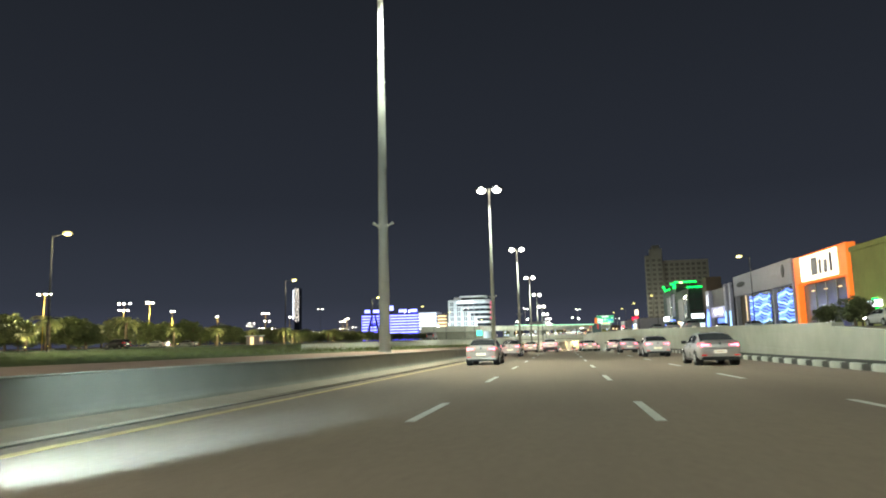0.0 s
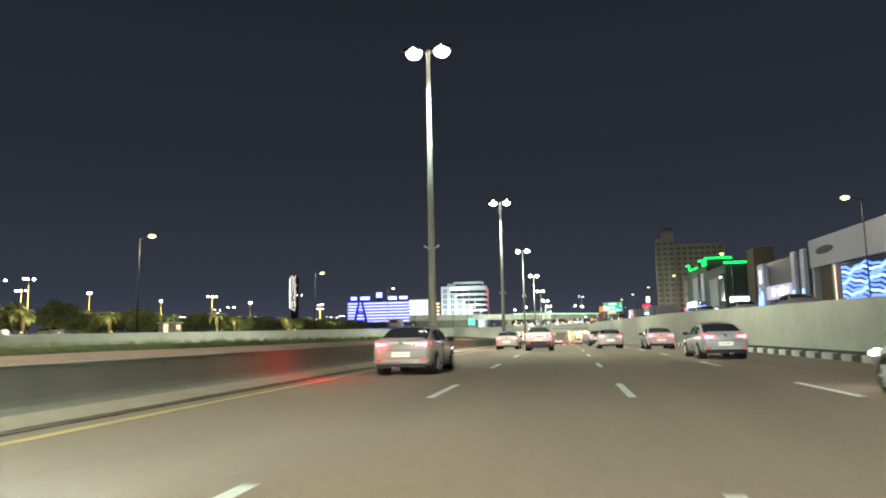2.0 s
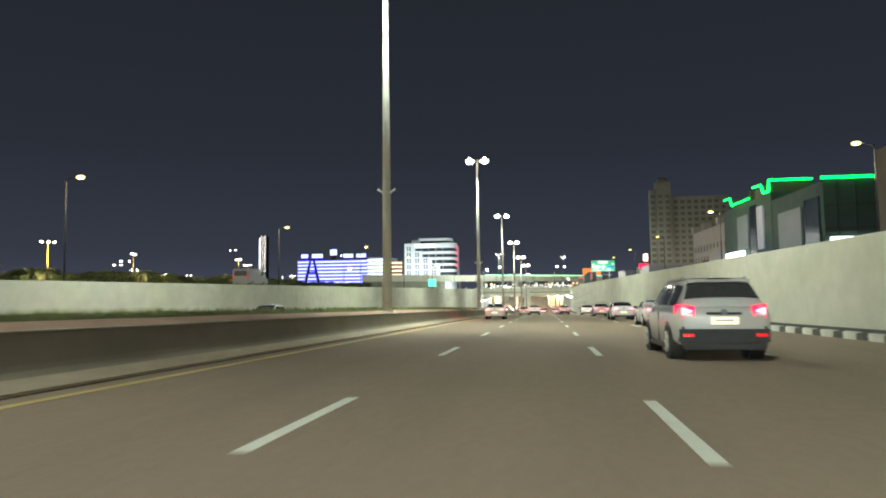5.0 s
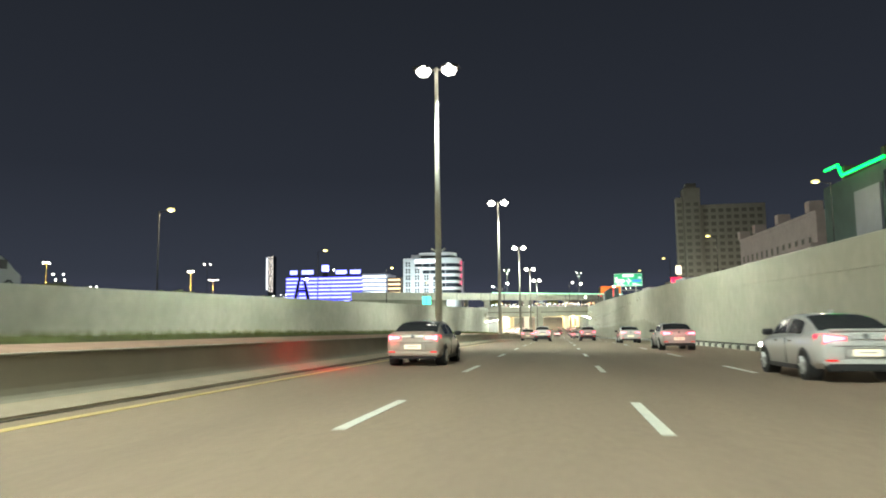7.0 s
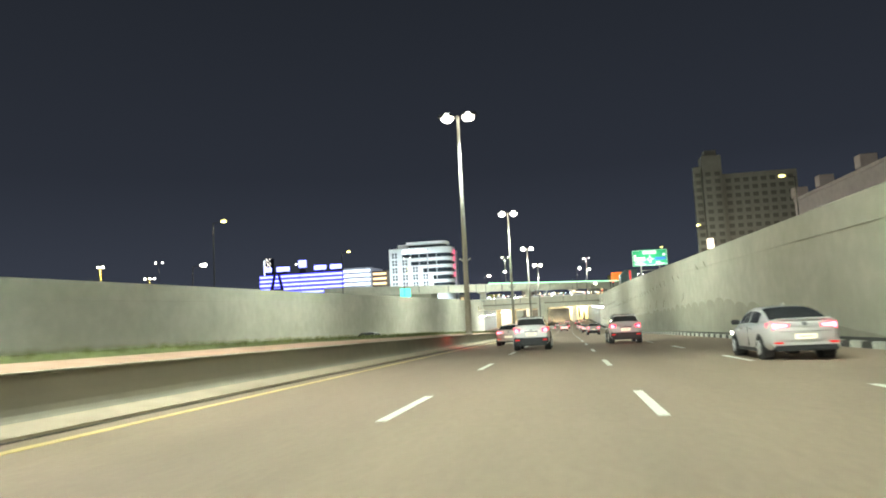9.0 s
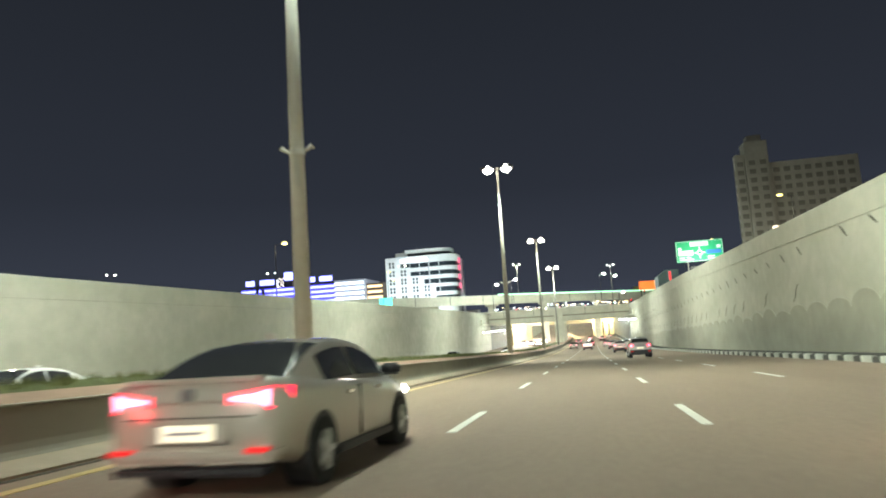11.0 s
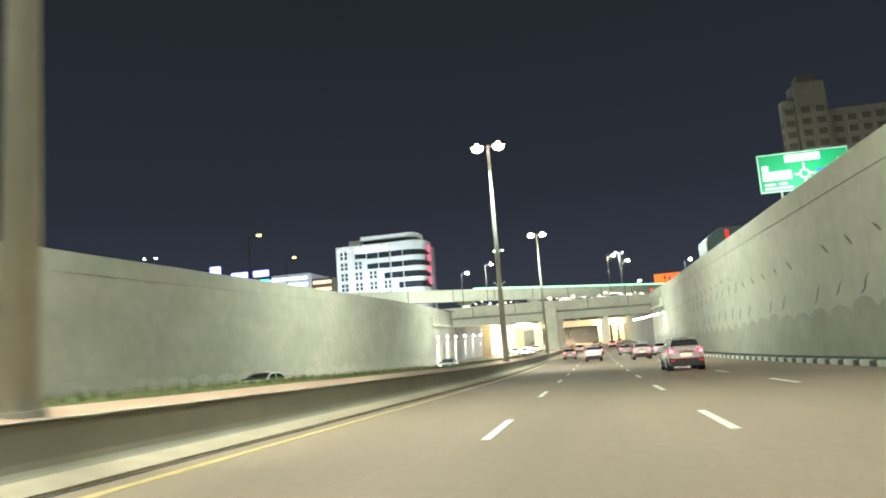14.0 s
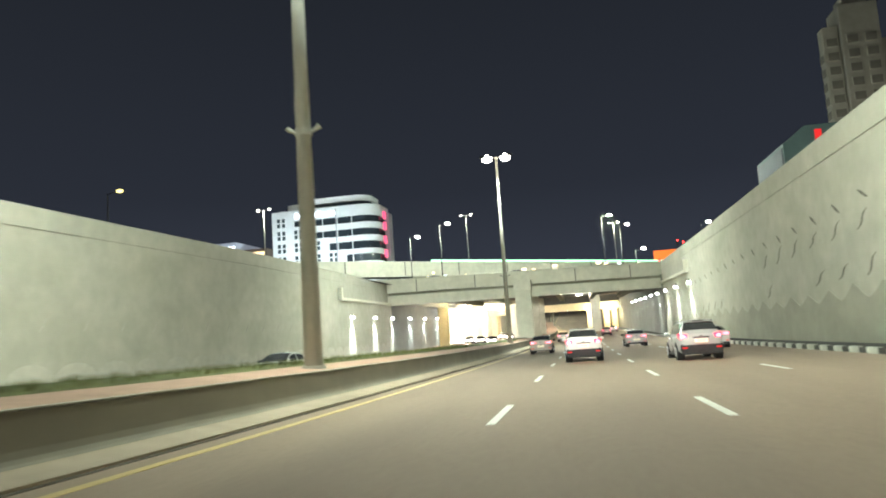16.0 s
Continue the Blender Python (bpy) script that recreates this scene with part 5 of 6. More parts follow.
# ---------------------------------------------------------------- trees and palms of the park
def leaf_crown(seed, radius, height, count, z0):
    rng = random.Random(seed)
    clumps = []
    for _ in range(26):
        a, r = rng.uniform(0, 6.28), radius * math.sqrt(rng.random()) * 0.85
        clumps.append((r * math.cos(a), r * math.sin(a), z0 + rng.uniform(0.15, 0.95) * height, rng.uniform(0.35, 0.62) * radius * 0.75))
    verts, faces = [], []
    for _ in range(count):
        cx, cy, cz, cr = rng.choice(clumps)
        d = Vector((rng.gauss(0, 1), rng.gauss(0, 1), rng.gauss(0, 1))).normalized() * cr * rng.uniform(0.6, 1.05)
        c = Vector((cx, cy, cz)) + Vector((d.x, d.y, d.z * 0.75))
        u = Vector((rng.gauss(0, 1), rng.gauss(0, 1), rng.gauss(0, 0.6))).normalized()
        v = u.orthogonal().normalized()
        s = rng.uniform(0.14, 0.30)
        n = len(verts)
        verts += [c - u * s, c + v * s * 0.5, c + u * s, c - v * s * 0.5]
        faces.append((n, n + 1, n + 2, n + 3))
    me = bpy.data.meshes.new("crown")
    me.from_pydata([tuple(v) for v in verts], [], faces)
    me.materials.append(M_LEAF)
    return me


def tree(seed):
    root = thing("tree", "bushy dark green street tree in the park", "tree", "park trees")
    rng = random.Random(seed)
    h = 1.6 + 0.5 * rng.random()
    b = bmesh.new()
    tube(b, (0, 0, -0.2), (0.1, 0.05, h), 0.16, 0.11, 8)
    for k in range(6):
        a = k * 1.05 + rng.random()
        tube(b, (0.1, 0.05, h - 0.1), (1.3 * math.cos(a), 1.3 * math.sin(a), h + rng.uniform(1.2, 2.2)), 0.08, 0.03, 6)
    part("trunk", b, M_BARK, root)
    crown = new("crown", leaf_crown(seed, 2.5, 4.3, 2600, 0.5))
    crown.parent = root
    return root


def palm(seed):
    root = thing("palm_tree", "date palm with arching yellow-green fronds lit from below", "palm tree", "park palms")
    rng = random.Random(seed)
    h = 3.8
    b = bmesh.new()
    for k in range(8):
        z0, z1 = -0.2 + (h + 0.2) * k / 8, -0.2 + (h + 0.2) * (k + 1) / 8
        tube(b, (0, 0, z0), (0, 0, z1), 0.24 if k else 0.34, 0.29, 10)
    part("trunk", b, M_BARK, root)
    for k in range(22):
        az, up = 2 * math.pi * k / 22 * 3.1, rng.uniform(-0.1, 1.15)
        verts, faces = [], []
        n_seg, length = 9, rng.uniform(2.4, 3.1)
        p = Vector((0, 0, h))
        ang = up
        for j in range(n_seg):
            out = Vector((math.cos(az), math.sin(az), 0))
            step = (out * math.cos(ang) + Vector((0, 0, math.sin(ang)))) * (length / n_seg)
            side = Vector((-math.sin(az), math.cos(az), 0))
            wid = 0.55 * math.sin(math.pi * (0.12 + 0.85 * j / n_seg))
            for s in (-1, 1):
                n = len(verts)
                tip = p + side * s * wid + step * 0.7 - Vector((0, 0, 0.22 * wid))
                verts += [p, p + step * 0.55, tip]
                faces.append((n, n + 1, n + 2))
                n = len(verts)
                verts += [p + step * 0.5, p + step, tip + step * 0.5]
                faces.append((n, n + 1, n + 2))
            p = p + step
            ang -= 0.22
        me = bpy.data.meshes.new("frond")
        me.from_pydata([tuple(v) for v in verts], [], faces)
        me.materials.append(M_FROND)
        f = new("frond", me)
        f.parent = root
    return root


structure("park_lawn", bx(-135, -58, -40, 420, -0.14, -0.08), M_LAWN, "dark green park lawn", "lawn")
structure("frontage_road", bx(-34, -20.2, -300, 425, -0.14, -0.09), M_PAVE, "asphalt frontage road beyond the far retaining wall", "road")
rng = random.Random(21)
seeds = [tree(s) for s in (1, 2, 3)]
spots = [((-73, -84, -96, -107)[k % 4] - rng.uniform(0, 9), 18 + 2.2 * k + rng.uniform(-3, 3)) for k in range(168)]
for k, (x, y) in enumerate(spots):
    m = pose(x, y, -0.1, 0, 0, rng.uniform(0, 360))
    t = seeds[k % 3]
    if k < 3:
        t.matrix_basis = m
    else:
        t = copy_thing(t, m)
    s = rng.uniform(0.8, 1.25) * (1.0 + 0.14 * (k % 4))
    t.scale = (1.15 * s, 1.15 * s, s * rng.uniform(0.75, 1.05) * (0.74 if y > 165 else 1.0))
first = palm(4)
for k, (x, y) in enumerate(((-70, 57), (-71, 62.5), (-74, 86), (-69.5, 95), (-73, 119), (-71, 154), (-75, 142), (-71, 47), (-76, 172), (-72, 194), (-75, 206), (-73, 238))):
    m = pose(x, y, -0.1, 0, 0, 37 * k)
    t = copy_thing(first, m) if k else first
    t.matrix_basis = m
    s = rng.uniform(0.7, 1.2)
    t.scale = (s, s, s * (0.8, 1.0, 1.15, 0.9)[k % 4])
    # lamp body and light added, unseen, to brighten the fronds
    g = thing("garden_light", "small lamp added at the foot of a palm to light its fronds", "garden lamp", "garden lamps", pose(x + 3.0, y - 3.5, -0.08))
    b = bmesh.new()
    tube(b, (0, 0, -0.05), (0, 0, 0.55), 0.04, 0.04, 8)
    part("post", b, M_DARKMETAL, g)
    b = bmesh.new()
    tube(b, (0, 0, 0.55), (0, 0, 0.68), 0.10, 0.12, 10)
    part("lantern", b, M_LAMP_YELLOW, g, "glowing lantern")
    lamp("palm_fill", "POINT", pose(x + 3.0, y - 3.5, 1.0), 1200, (1.0, 0.94, 0.55), 0.2)

hut = thing("park_hut", "small cream-walled hut lit at the park edge", "hut")
part("wall", bx(-73, -69.6, 134, 137, -0.1, 2.1, 0.05), M_PINK_WALL, hut)
part("roof", bx(-73.3, -69.3, 133.7, 137.3, 2.11, 2.3, 0.05), M_WHITE_WALL, hut)
part("doorway", bx(-71.8, -70.9, 133.9, 133.995, -0.05, 1.9), M_WARM_WIN, hut, "lit doorway")
part("window", bx(-69.598, -69.55, 135, 136.2, 0.8, 1.7), M_WARM_WIN, hut, "lit window")

for x, y, s in ((34.5, 34, 0.55), (35.5, 38, 0.62), (34.8, 42.5, 0.5)):
    t = copy_thing(seeds[1], pose(x, y, 0.36, 0, 0, 50 * y))
    t.scale = (s, s, 0.52 * s / 0.55)
cross = thing("cross_sign", "glowing green and white cross sign on the shop wall", "sign")
part("upright", bx(41.2, 41.55, 47.2, 48.0, 1.6, 3.4, 0.03), M_GREEN_LED, cross, "green bar")
part("crossbar", bx(41.17, 41.56, 46.3, 48.9, 2.5, 3.2, 0.03), M_WHITE_LED, cross, "white bar")

# low lit shops further along the upper street
rng = random.Random(8)
for k, (y0, y1, h) in enumerate(((200, 214, 6.0), (216, 230, 7.5), (232, 245, 5.5), (306, 322, 7.0), (324, 342, 6.0), (346, 368, 8.0), (372, 392, 6.5), (396, 420, 7.5))):
    x0 = 44 + 2.0 * (k % 3)
    row = plain_block("corner_store", "low shop with a lit sign and lit windows", x0, x0 + 12, y0, y1, h, (M_GREY_FASCIA, M_PINK_WALL, M_BROWN_CLAD)[k % 3], (), category="shop building")
    n = int((y1 - y0) / 4.5)
    for j in range(n):
        y = y0 + 1.0 + j * (y1 - y0 - 1) / n
        part("lit_window", bx(x0 - 0.12, x0 - 0.003, y, y + 2.6, 0.9, 3.3), (M_WARM_WIN, M_COOL_WIN, M_WHITE_LED)[rng.randrange(3)], row, "lit shop window")
    part("lit_sign", bx(x0 - 0.3, x0 - 0.003, y0 + 1.5, y1 - 3.0, 3.9, 4.9, 0.04), (M_WHITE_SIGN, M_BLUE_WIN, M_RED, M_COOL_WIN)[k % 4], row, "glowing sign band")
tot = thing("pylon_sign", "tall white lit pylon sign above a red panel", "sign")
part("white_box", bx(46.4, 48.0, 334.5, 335, 10.0, 12.6, 0.05), M_WHITE_SIGN, tot)
part("red_panel", bx(44.8, 48.2, 334.4, 335.1, 7.2, 8.9, 0.05), M_RED, tot)
b = bmesh.new()
tube(b, (47.2, 335.3, 0.2), (47.2, 335.3, 12.0), 0.2, 0.2, 8)
part("post", b, M_STEEL, tot)

# lamps of the quarter behind the park
one = None
for k in range(22):
    m = pose(-125 - rng.uniform(0, 160), 120 + 26 * k + rng.uniform(-8, 8), -0.15, 0, 0, rng.uniform(0, 90))
    one = copy_thing(one, m) if one else street_lamp(m, 11.0, "distant white street lamp behind the park", M_LAMP_SMALL, M_POST, 2, "distant lamps")


# ---------------------------------------------------------------- cars
def loft(bm, stations):
    """Stations of (y, half width, bottom, middle, belt, shoulder inset) as a closed body."""
    rows = []
    for y, w, zb, zm, zt, inset in stations:
        half = [(0.0, zb), (w * 0.86, zb), (w * 0.97, zb + 0.10), (w, zm), (w * 0.985, zm + (zt - zm) * 0.6), (w - inset, zt - 0.015), (w * 0.55, zt + 0.012), (0.0, zt + 0.02)]
        ring = [(x, y, z) for x, z in half] + [(-x, y, z) for x, z in half[-2:0:-1]]
        rows.append([bm.verts.new(p) for p in ring])
    n = len(rows[0])
    for r0, r1 in zip(rows, rows[1:]):
        for k in range(n):
            bm.faces.new((r0[k], r0[(k + 1) % n], r1[(k + 1) % n], r1[k]))
    bm.faces.new(rows[0][::-1])
    bm.faces.new(rows[-1])
    return bm


def car(m, label, paint, suv=False, group="cars on the road", lights=True, fine=True, skirt=True):
    root = thing("suv" if suv else "sedan", label, "car", group, m)
    L, W, H = (4.65, 0.93, 1.72) if suv else (4.62, 0.90, 1.46)
    h2 = L / 2
    belt = 1.08 if suv else 0.97
    tail = belt if suv else 1.06
    if suv:
        st = [(-h2, W * 0.80, 0.46, 0.72, belt - 0.12, 0.08), (-h2 + 0.07, W * 0.95, 0.40, 0.72, belt, 0.06), (-1.5, W, 0.26, 0.70, belt, 0.05), (0.2, W, 0.24, 0.70, belt, 0.05),
              (1.0, W, 0.25, 0.69, belt - 0.03, 0.06), (1.7, W * 0.97, 0.28, 0.66, belt - 0.10, 0.10), (h2 - 0.12, W * 0.88, 0.32, 0.60, belt - 0.24, 0.12), (h2, W * 0.72, 0.38, 0.55, 0.72, 0.1)]
    else:
        st = [(-h2, W * 0.78, 0.48, 0.70, tail - 0.14, 0.1), (-h2 + 0.08, W * 0.93, 0.38, 0.70, tail - 0.01, 0.08), (-1.75, W * 0.99, 0.26, 0.68, tail, 0.07), (-1.2, W, 0.22, 0.68, belt + 0.03, 0.05),
              (0.2, W, 0.20, 0.68, belt - 0.02, 0.05), (1.1, W, 0.22, 0.66, belt - 0.05, 0.06), (1.75, W * 0.96, 0.25, 0.62, belt - 0.13, 0.10), (h2 - 0.12, W * 0.86, 0.28, 0.56, belt - 0.27, 0.12), (h2, W * 0.70, 0.34, 0.5, 0.62, 0.1)]
    bm = loft(bmesh.new(), st)
    body = part("body", bm, paint, root, smooth=True)
    line = (((-2.24, 1.06), (-2.16, 1.30), (-2.02, 1.52), (-1.80, 1.66), (-1.3, 1.71), (-0.5, 1.73), (0.15, 1.71), (0.55, 1.61), (0.95, 1.40), (1.42, 1.05)) if suv else
            ((-2.0, 1.02), (-1.7, 1.14), (-1.35, 1.28), (-1.0, 1.385), (-0.6, 1.445), (-0.15, 1.465), (0.2, 1.44), (0.55, 1.35), (0.9, 1.18), (1.32, 0.93)))
    ly, lz = [p[0] for p in line], [p[1] for p in line]

    def skin(y, v, lift=0.0):
        """A point of the cabin: v from 0 at the right belt over the roof (0.3 to 0.7) to 1 at the left belt."""
        zt = float(np.interp(y, ly, lz))
        zb = belt - 0.06
        wb = W * (0.955 if suv else 0.94) - 0.05 * max(0.0, abs(y + 0.3) - 1.0)
        wt = max(0.25, wb - 0.40 * max(0.0, zt - zb))
        s = 1 if v < 0.5 else -1
        q = v if v < 0.5 else 1 - v
        if q <= 0.3:
            k = q / 0.3
            x, z = wb + (wt - wb) * k, zb + (zt - 0.06 - zb) * k
            n = Vector((1, 0, 0.45))
        else:
            k = (q - 0.3) / 0.2
            x, z = wt * math.cos(k * math.pi / 2) ** 0.8 if k < 1 else 0.0, zt - 0.06 + 0.06 * math.sin(k * math.pi / 2)
            n = Vector((0, 0, 1)) + Vector((0, -0.7 if y < -0.9 else (0.7 if y > 0.3 else 0), 0))
        return Vector((s * x, y, z)) + Vector((s * n.x, n.y, n.z)).normalized() * lift

    def shell(y0, y1, v0, v1, lift, ny, nv):
        bm = bmesh.new()
        grid = [[bm.verts.new(skin(y0 + (y1 - y0) * i / ny, v0 + (v1 - v0) * j / nv, lift)) for j in range(nv + 1)] for i in range(ny + 1)]
        for i in range(ny):
            for j in range(nv):
                bm.faces.new((grid[i][j], grid[i][j + 1], grid[i + 1][j + 1], grid[i + 1][j]))
        return bm

    y_back, y_front = ly[0], ly[-1]
    part("cabin", shell(y_back, y_front, 0.0, 1.0, 0.0, 30, 22), paint, root, smooth=True)
    part("rear_window", shell(-2.17 if suv else -1.86, -1.90 if suv else -0.92, 0.335, 0.665, 0.012, 6, 8), M_CARGLASS, root, "dark rear window", smooth=True)
    part("windscreen", shell(0.36, 1.22, 0.325, 0.675, 0.012, 6, 8), M_CARGLASS, root, "dark windscreen", smooth=True)
    roof = ((-1.92 if suv else -0.92, 0), (0.3, 0))
    for s in (-1, 1):
        for u0, u1 in (((-1.85, -1.12), (-1.05, -0.22), (-0.12, 0.72)) if suv else ((-1.15, -0.24), (-0.15, 0.78))):
            v0, v1 = (0.05, 0.255) if s > 0 else (0.745, 0.95)
            part("side_window", shell(u0, u1, v0, v1, 0.012, 6, 4), M_CARGLASS, root, "dark side window", smooth=True)
        b = bmesh.new()
        box(b, min(s * W * 0.93, s * (W + 0.19)), max(s * W * 0.93, s * (W + 0.19)), 0.72, 0.84, belt - 0.02, belt + 0.13, 0.03)
        part("mirror", b, M_TRIM if not suv else paint, root, "door mirror", smooth=True)
        for y in (-0.72, 0.30) if fine else ():
            part("door_handle", bx(min(s * W * 0.985, s * (W + 0.02)), max(s * W * 0.985, s * (W + 0.02)), y, y + 0.2, belt - 0.16, belt - 0.12, 0.008), M_CHROME if not suv else paint, root)
        part("sill", bx(min(s * W * 0.93, s * W * 1.004), max(s * W * 0.93, s * W * 1.004), -0.95, 1.0, 0.21, 0.31, 0.02), M_TRIM, root, "dark sill")
        part("door_seam", bx(min(s * W * 0.9, s * (W + 0.003)), max(s * W * 0.9, s * (W + 0.003)), -0.255, -0.243, 0.34, belt - 0.08), M_TRIM, root)
        # tail lamp wraps the rear corner
        zl = (0.86, 1.14) if suv else (0.79, 0.99)
        b = bmesh.new()
        x0, x1 = (W * 0.60, W * 0.93) if suv else (W * 0.42, W * 0.93)
        ya = -h2 - 0.012
        pts = [(x0, ya + 0.01, zl[0] + (0.03 if suv else 0.05)), (x1 - 0.05, ya + 0.04, zl[0]), (x1 + 0.02, ya + 0.34, zl[0] + 0.07), (x1 + 0.02, ya + 0.34, zl[1] - 0.02), (x1 - 0.05, ya + 0.05, zl[1]), (x0, ya + 0.01, zl[1] - 0.05)]
        f = [b.verts.new((s * x, y, z)) for x, y, z in pts]
        g = [b.verts.new((s * x * 0.95, y + 0.10, z)) for x, y, z in pts]
        b.faces.new(f), b.faces.new(g[::-1])
        for k in range(6):
            b.faces.new((f[k], g[k], g[(k + 1) % 6], f[(k + 1) % 6]))
        part("tail_light", b, M_RED if lights else M_DULL_RED, root, "glowing red tail light")
        if lights:
            b = bmesh.new()
            zc = (zl[0] + zl[1]) / 2
            wedge = ((x0 + 0.05, zc - 0.012), (x1 - 0.16, zc - 0.035), (x1 - 0.08, zc - 0.075), (x1 - 0.07, zc + 0.075), (x1 - 0.16, zc + 0.045), (x0 + 0.05, zc + 0.02))
            f = [b.verts.new((s * x, ya - 0.02 + 0.05 * (x > x1 - 0.1), z)) for x, z in wedge]
            g = [b.verts.new((s * x, ya + 0.05, z)) for x, z in wedge]
            b.faces.new(f), b.faces.new(g[::-1])
            for k in range(6):
                b.faces.new((f[k], g[k], g[(k + 1) % 6], f[(k + 1) % 6]))
            part("light_core", b, M_RED_HOT, root, "bright wedge-shaped lamp core")
        part("reflector", bx(s * W * 0.74 - 0.11, s * W * 0.74 + 0.11, -h2 - 0.06, -h2 + 0.1, 0.50 if suv else 0.43, 0.56 if suv else 0.475, 0.01), M_DULL_RED, root, "red bumper reflector with a faint glow put into it")
        b = bmesh.new()
        bmesh.ops.create_uvsphere(b, u_segments=10, v_segments=6, radius=1, matrix=Matrix.Translation((s * W * 0.66, h2 - 0.10, 0.68)) @ Matrix.Diagonal((0.2, 0.12, 0.085, 1)))
        part("headlight", b, M_HEAD if lights else M_CHROME, root, "headlight", smooth=True)
        for y in (-1.38, 1.38):
            r = 0.36 if suv else 0.32
            b = bmesh.new()
            tube(b, (s * (W - 0.30), y, r + 0.02), (s * (W * 0.999), y, r + 0.02), r * 1.13, r * 1.13, 24)
            part("wheel_arch", b, M_TRIM, root, "dark wheel arch")
            b = bmesh.new()
            tube(b, (s * (W - 0.22), y, r), (s * (W + 0.012), y, r), r, r, 24)
            tyre = part("wheel", b, M_TYRE, root, "black tyre")
            b = bmesh.new()
            tube(b, (s * (W - 0.02), y, r), (s * (W + 0.018), y, r), r * 0.66, r * 0.62, 20)
            part("rim", b, M_RIM_DISC, tyre)
            for k in range(5 if fine else 0):
                a = 2 * math.pi * k / 5
                b = bmesh.new()
                tube(b, (s * (W + 0.016), y, r), (s * (W + 0.016), y + r * 0.6 * math.cos(a), r + r * 0.6 * math.sin(a)), 0.045, 0.03, 6)
                part("spoke", b, M_RIM, tyre, "silver spoke")
    part("rear_bumper", bx(-W * 0.92, W * 0.92, -h2 - 0.04, -h2 + 0.25, 0.34, 0.70 if suv else 0.50, 0.05), M_TRIM if suv else paint, root, "rear bumper", smooth=False)
    part("diffuser", bx(-W * 0.84, W * 0.84, -h2 - 0.048, -h2 + 0.2, 0.24, 0.40 if skirt else 0.30, 0.03), M_TRIM, root, "dark lower bumper")
    plate = part("number_plate", bx(-0.26, 0.26, -h2 - 0.06, -h2 - 0.012, 0.74 if suv else 0.54, 0.89 if suv else 0.68, 0.006), M_PLATE, root, "cream plate with a glow in place of lamp light")
    part("text_bar", bx(-0.17, 0.17, -h2 - 0.066, -h2 - 0.061, 0.81 if suv else 0.60, 0.835 if suv else 0.625), M_GREY_FASCIA, plate)
    part("garnish", bx(-W * 0.36, W * 0.36, -h2 - 0.03, -h2 + 0.05, 0.93 if suv else 0.87, 0.98 if suv else 0.89, 0.01), M_TRIM if suv else paint, root, "boot lid strip")
    if not suv:
        part("boot_lip", bx(-W * 0.74, W * 0.74, -h2 + 0.015, -h2 + 0.20, tail - 0.02, tail + 0.028, 0.018), paint, root, "raised boot lid lip")
        part("boot_seam", bx(-W * 0.70, W * 0.70, -h2 - 0.014, -h2 + 0.05, 0.735, 0.745), M_TRIM, root)
        part("plate_recess", bx(-0.42, 0.42, -h2 - 0.02, -h2 + 0.05, 0.50, 0.70, 0.02), paint, root, "moulded plate recess")
    b = bmesh.new()
    tube(b, (0, -h2 - 0.04, 0.99 if suv else 0.94), (0, -h2 + 0.02, 0.99 if suv else 0.94), 0.06, 0.06, 14)
    part("emblem", b, M_RIM_DISC, root, "round grey emblem")
    part("brake_light", bx(-0.22, 0.22, roof[0][0] - (0.1 if suv else 0.02), roof[0][0] + 0.06, H - 0.075, H - 0.045, 0.005), M_TRIM, root, "high brake light")
    if suv:
        for s in (-1, 1):
            b = bmesh.new()
            tube(b, (s * W * 0.66, -1.6, H - 0.035), (s * W * 0.65, 0.2, H - 0.02), 0.03, 0.03, 8)
            part("roof_rail", b, M_STEEL, root)
        part("spoiler", bx(-W * 0.66, W * 0.66, roof[0][0] - 0.10, roof[0][0] + 0.22, H - 0.125, H - 0.075, 0.015), paint, root, "roof spoiler")
    else:
        b = bmesh.new()
        box(b, -0.03, 0.03, -0.75, -0.55, H - 0.01, H + 0.06, 0.015)
        part("antenna", b, paint, root)
    return root


def on_lane(x, y, turn=0):
    return pose(x + drift(y), y, road_z(y), road_tilt(y) if not turn else -road_tilt(y), 0, turn)


white_suv = car(on_lane(7.5, 332.0), "white sport utility vehicle with lit red tail lights", P_WHITE, True)
grey_suv = car(on_lane(12.4, 327.5), "silver-grey sport utility vehicle with lit red tail lights", P_GREY, True)
silver = car(on_lane(14.7, 147.5), "silver saloon car with lit tail lights in the outer lane", P_SILVER)
champ = car(on_lane(3.78, 30.2), "champagne saloon car with lit tail lights beside the median", P_CHAMPAGNE, skirt=False)
for x, y, kind, lab in ((4.1, 352, champ, None), (8.0, 368, "red", None), (11.9, 357, silver, None), (15.6, 342, "white", None), (4.2, 405, silver, None), (11.6, 430, "grey", None), (7.6, 455, champ, None), (15.0, 470, silver, None)):
    if kind == "red":
        car(on_lane(x, y), "dark red saloon car with lit tail lights", P_RED)
    elif kind == "white":
        white_sedan = car(on_lane(x, y), "white saloon car with lit tail lights", P_WHITE)
    elif kind == "grey":
        copy_thing(grey_suv, on_lane(x, y))
    else:
        copy_thing(kind, on_lane(x, y))
